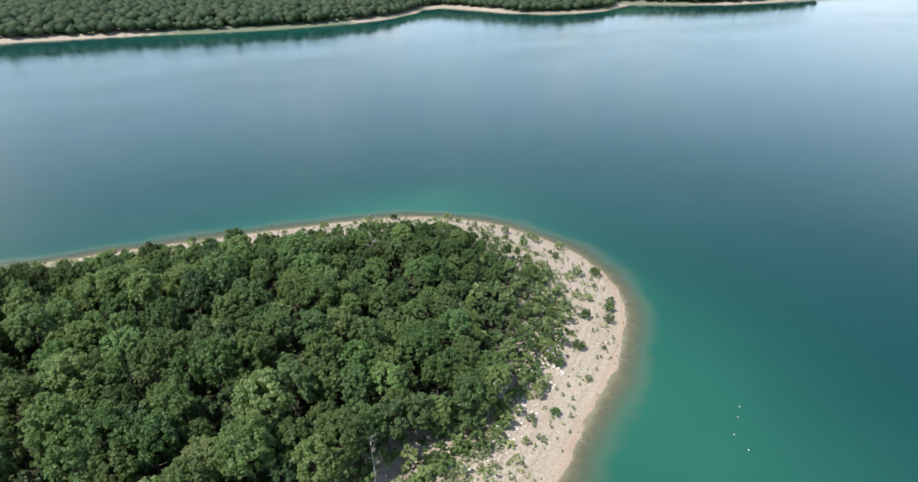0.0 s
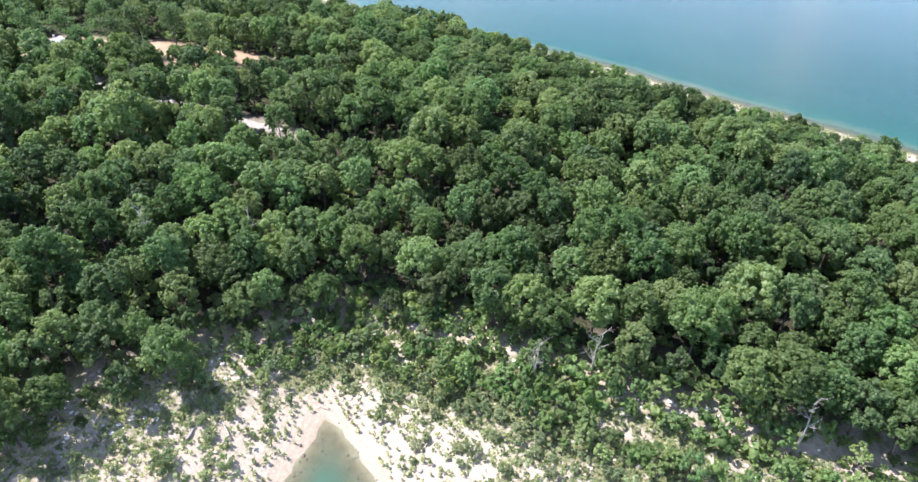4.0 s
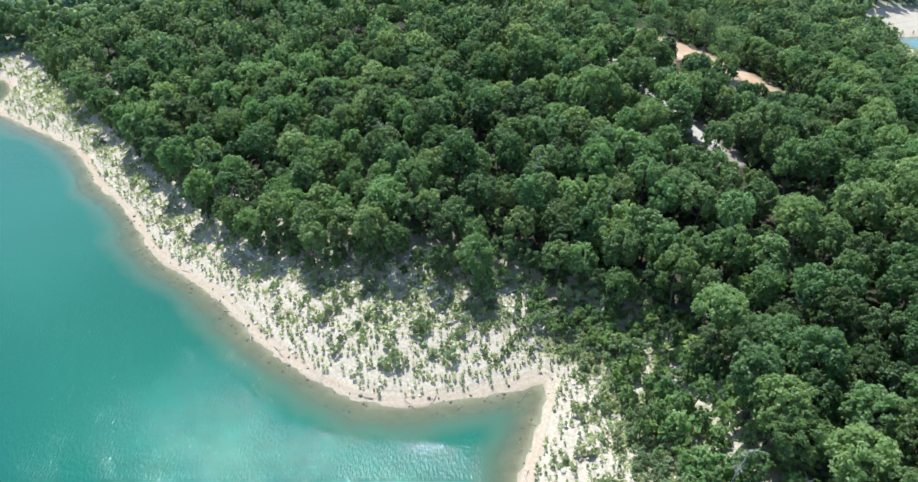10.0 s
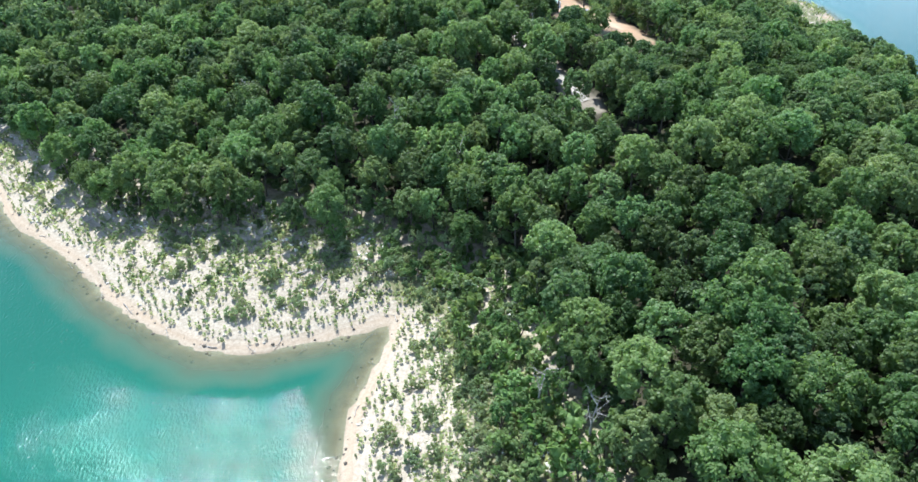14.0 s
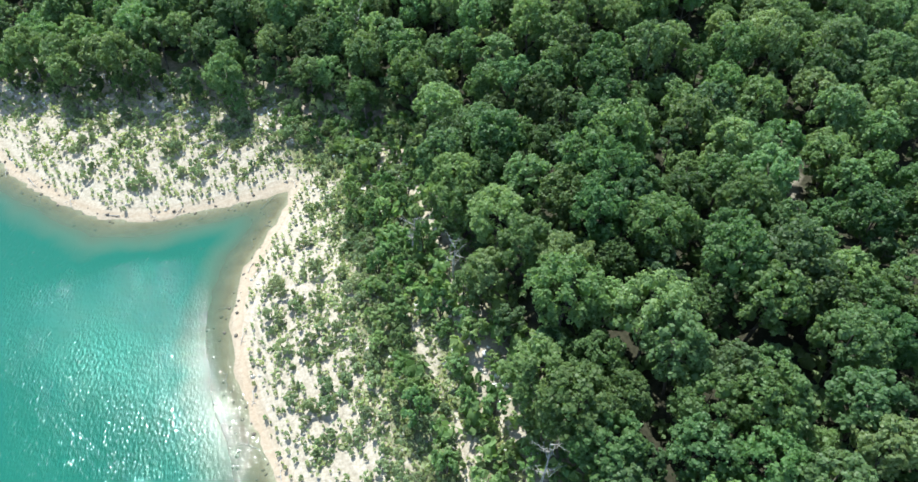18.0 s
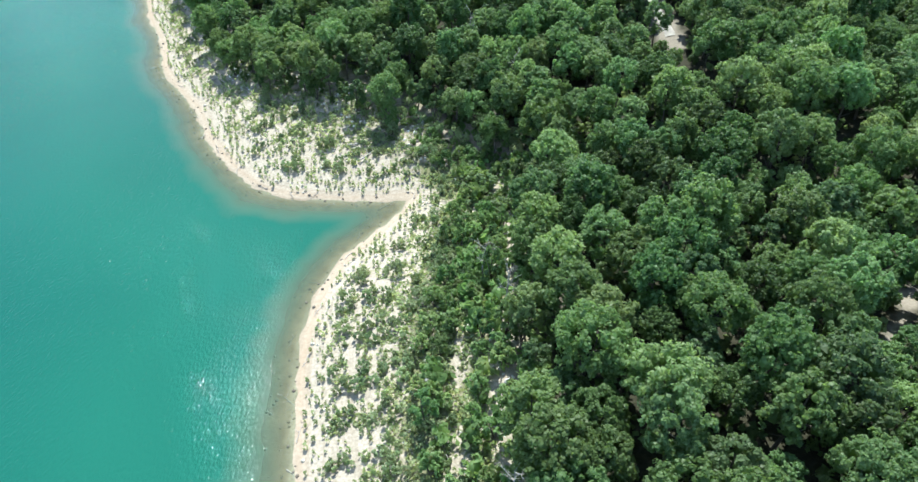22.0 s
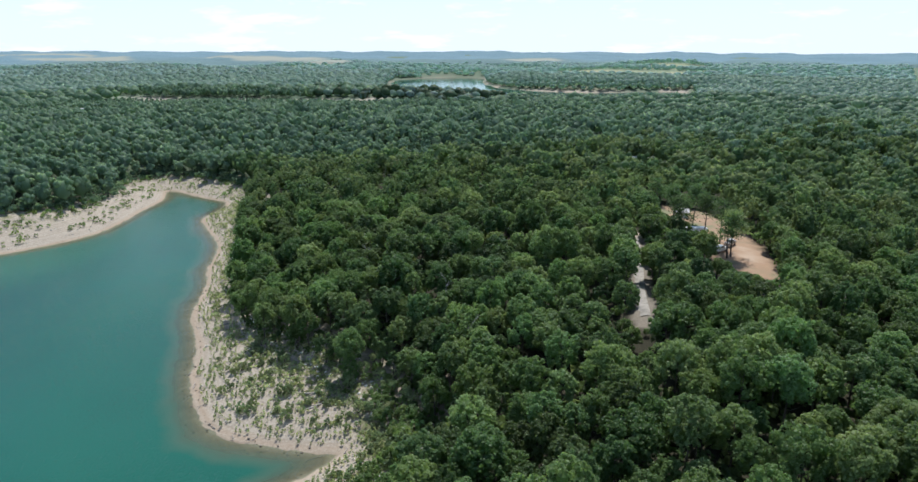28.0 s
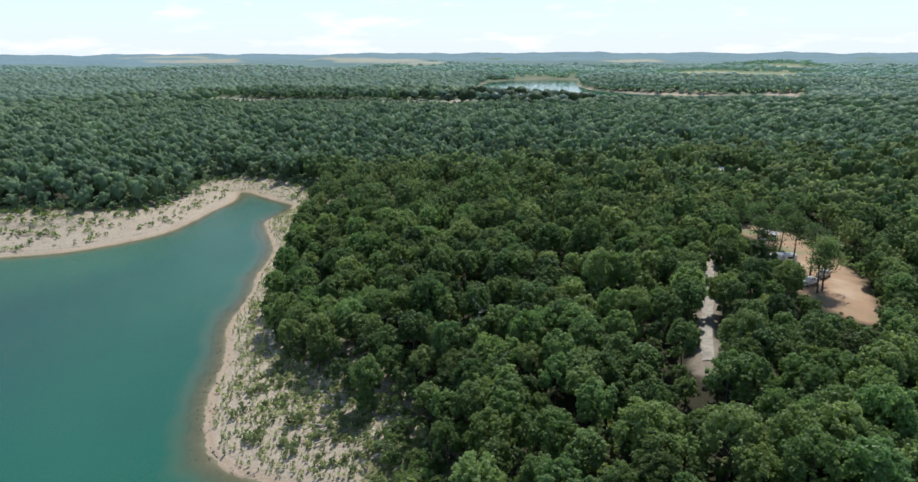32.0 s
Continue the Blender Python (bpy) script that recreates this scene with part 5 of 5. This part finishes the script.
def gable(length, width, eaves, rise, over, mat, thick=0.14):
    """A pitched roof with thickness, along x."""
    bm = bmesh.new()
    prof = [(-width / 2 - over, eaves - over * rise / (width / 2)), (0, eaves + rise), (width / 2 + over, eaves - over * rise / (width / 2))]
    ring = [(y, z) for y, z in prof] + [(y, z - thick) for y, z in reversed(prof)]
    ends = [[bm.verts.new((x, y, z)) for y, z in ring] for x in (-length / 2 - over, length / 2 + over)]
    n = len(ring)
    for i in range(n):
        bm.faces.new((ends[0][i], ends[0][(i + 1) % n], ends[1][(i + 1) % n], ends[1][i]))
    for e in ends:
        bm.faces.new((e[0], e[1], e[4], e[5])); bm.faces.new((e[1], e[2], e[3], e[4]))
    bmesh.ops.recalc_face_normals(bm, faces=bm.faces[:])
    me = bpy.data.meshes.new("roof")
    bm.to_mesh(me); bm.free()
    me.materials.append(mat)
    return me


def gable_wall(width, eaves, rise, at, mat):
    bm = bmesh.new()
    pts = [(-width / 2, 0), (width / 2, 0), (width / 2, eaves), (0, eaves + rise - 0.1), (-width / 2, eaves)]
    a = [bm.verts.new((at - 0.08, y, z)) for y, z in pts]
    b = [bm.verts.new((at + 0.08, y, z)) for y, z in pts]
    bm.faces.new(a[::-1]); bm.faces.new(b)
    for i in range(5):
        j = (i + 1) % 5
        bm.faces.new((a[i], a[j], b[j], b[i]))
    me = bpy.data.meshes.new("wall")
    bm.to_mesh(me); bm.free()
    me.materials.append(mat)
    return me


def house(name, length, width, eaves, rise, wall, roof, label):
    root = new(name)
    tagged(root, label, "house", "houses in the woods")
    for y in (-1, 1):
        part("wall", box((length, 0.16, eaves), (0, y * (width / 2 - 0.08), eaves / 2), wall, 0), root)
    for x in (-1, 1):
        part("wall", gable_wall(width, eaves, rise, x * (length / 2 - 0.08), wall), root)
    top = part("roof", gable(length, width, eaves, rise, 0.4, roof), root)
    part("chimney", box((0.5, 0.5, 1.3), (length * 0.2, width * 0.15, eaves + rise * 0.9), SIDING, 0.02), top)
    for y in (-1, 1):
        for k in range(3):
            x = (k - 1) * length * 0.3
            if y < 0 and k == 1:
                d = part("door", box((0.95, 0.06, 2.05), (x, y * (width / 2 + 0.02), 1.05), TIMBER, 0.01), root)
                part("handle", box((0.05, 0.06, 0.12), (x + 0.35, y * (width / 2 + 0.07), 1.0), CHROME, 0.01), d)
                continue
            w = part("window", box((1.3, 0.06, 1.15), (x, y * (width / 2 + 0.02), 1.5), WHITE, 0.01), root)
            part("pane", box((1.1, 0.04, 0.95), (x, y * (width / 2 + 0.05), 1.5), GLASS, 0), w)
    return root


def pickup(mat, label):
    root = new("pickup_truck")
    tagged(root, label, "truck")
    part("body", box((5.4, 1.85, 0.62), (0, 0, 0.78), mat, 0.08), root)
    part("hood", box((1.5, 1.7, 0.28), (1.85, 0, 1.2), mat, 0.08), root)
    c = part("cab", box((2.1, 1.7, 0.82), (0.35, 0, 1.5), mat, 0.10, 0.82), root)
    part("windscreen", box((0.05, 1.36, 0.5), (1.30, 0, 1.55), GLASS, 0.01), c)
    for y in (-1, 1):
        part("side_window", box((1.5, 0.05, 0.42), (0.35, y * 0.80, 1.58), GLASS, 0.01), c)
        part("bed_side", box((2.0, 0.10, 0.38), (-1.65, y * 0.85, 1.22), mat, 0.03), root)
        part("headlight", box((0.08, 0.3, 0.2), (2.69, y * 0.65, 0.95), CHROME, 0.02), root)
    part("tailgate", box((0.08, 1.65, 0.42), (-2.62, 0, 1.22), mat, 0.03), root)
    part("bumper", box((0.14, 1.8, 0.2), (2.74, 0, 0.55), CHROME, 0.04), root)
    wheels(root, ((1.75, -0.84), (1.75, 0.84), (-1.7, -0.84), (-1.7, 0.84)), 0.38)
    return root


def camper():
    root = new("camper_trailer")
    tagged(root, "white camper trailer with rounded edges parked in the clearing", "camper")
    part("body", box((7.2, 2.4, 2.3), (0, 0, 1.75), WHITE, 0.22), root)
    part("stripe", box((7.0, 2.43, 0.22), (0, 0, 1.35), BLUE, 0.01), root, "faded blue stripe")
    part("roof_vent", box((0.5, 0.5, 0.14), (0.8, 0, 2.96), CHROME, 0.03), root)
    part("cooler", box((0.9, 0.7, 0.26), (-1.4, 0, 3.0), WHITE, 0.06), root)
    for y in (-1, 1):
        for x in (-2.2, 1.8):
            part("window", box((1.1, 0.05, 0.6), (x, y * 1.2, 2.1), GLASS, 0.02), root)
    part("door", box((0.75, 0.06, 1.8), (0.1, -1.2, 1.65), SIDING, 0.02), root)
    part("tow_bar", box((1.3, 0.12, 0.1), (4.2, 0, 0.6), CHROME, 0.02), root)
    wheels(root, ((-0.5, -1.05), (-0.5, 1.05), (0.35, -1.05), (0.35, 1.05)), 0.35)
    return root


def pine(seed, label):
    """A tall pine with an open, layered crown on a long bare trunk."""
    r = np.random.default_rng(seed)
    root = new("pine_tree")
    tagged(root, label, "tree", "pines by the clearing")
    tall = r.uniform(12.5, 14.5)
    part("trunk", mesh_of("trunk", *trunk(r, tall * 0.95, 0.2, 9, 2.2), BARK), root, "reddish-grey bark")
    pieces = []
    for k in range(16):
        h = r.uniform(0.5, 1.0)
        a, far = 2.4 * k, r.uniform(0.6, 2.9) * (1.25 - h)
        c = np.array([math.cos(a) * far * 1.9, math.sin(a) * far * 1.9, tall * h])
        n = 150
        v = r.normal(size=(n, 3)) * np.array([0.95, 0.95, 0.34])
        pieces.append(clumps(r, c + v, unit(r.normal(size=(n, 3)) + (0, 0, 0.7)), r.uniform(0.10, 0.2, n)))
    part("crown", mesh_of("crown", *joined(pieces), CEDAR, flat=True), root)
    return root


for k, (x, y) in enumerate(((37.4, 188.2), (35.1, 196.3), (19.4, 220.3), (13.5, 227), (30.2, 206.4), (26, 214), (23.0, 203), (38.2, 190.4))):
    stand(pine(400 + k, "tall open-crowned pine at the rim of the red clearing"), x, y, 70 * k)
stand(camper(), 27.4, 206.5, 25, 0.0)
stand(camper(), 21.8, 197.5, 80, 0.0)
stand(pickup(WHITE, "white pickup truck parked on the bare red soil"), 35.2, 192.9, 60, 0.0)
stand(pickup(CHROME, "grey pickup truck parked beside the white one"), 37.6, 202.3, 75, 0.0)
stand(house("shed", 4.2, 3.2, 2.2, 0.9, WHITE, ROOFING, "small white shed with a pale metal roof"), 21, 232, 15, 0.0)
stand(house("house", 15, 8.5, 3.0, 2.0, SIDING, ROOFING, "long house with a pale metal roof half hidden by trees"), -12, 328, 12, 0.0)
for k, (x, y, t) in enumerate(((-562, 452, 55), (-546, 464, 145), (-531, 477, 35), (-1905, 1045, 60))):
    stand(house("house", (15, 12, 14, 26)[k], 9, 3.6, 2.8, SIDING if k else WHITE, SHINGLE if k == 1 else ROOFING, "pale single-storey house among distant trees"), x, y, t, 0.0)


def float_buoy():
    """A small white net float: a rounded body with a ring at its top."""
    root = new("buoy")
    tagged(root, "small round white float resting on the lake water", "buoy", "floats on the water")
    r = np.random.default_rng(5)
    part("body", mesh_of("body", *blob(r, np.array([0, 0, 0.04]), np.array([0.12, 0.12, 0.11]), 6, 10), WHITE), root)
    part("ring", mesh_of("ring", *tube(r, [(-0.03, 0, 0.14), (-0.025, 0, 0.18), (0.025, 0, 0.18), (0.03, 0, 0.14)], [0.008] * 4, 6), CHROME), root, "grey ring")
    return root


BUOY = float_buoy()
FLOATS = ((-5.8, -37), (-7.6, -34.2), (-10.4, -29.6), (-14.3, -28.5))
for k, (x, y) in enumerate(FLOATS):
    if k:
        copy_thing(BUOY, pose(x, y, 0, 0, 0, 40 * k))
    else:
        BUOY.matrix_basis = pose(x, y, 0)
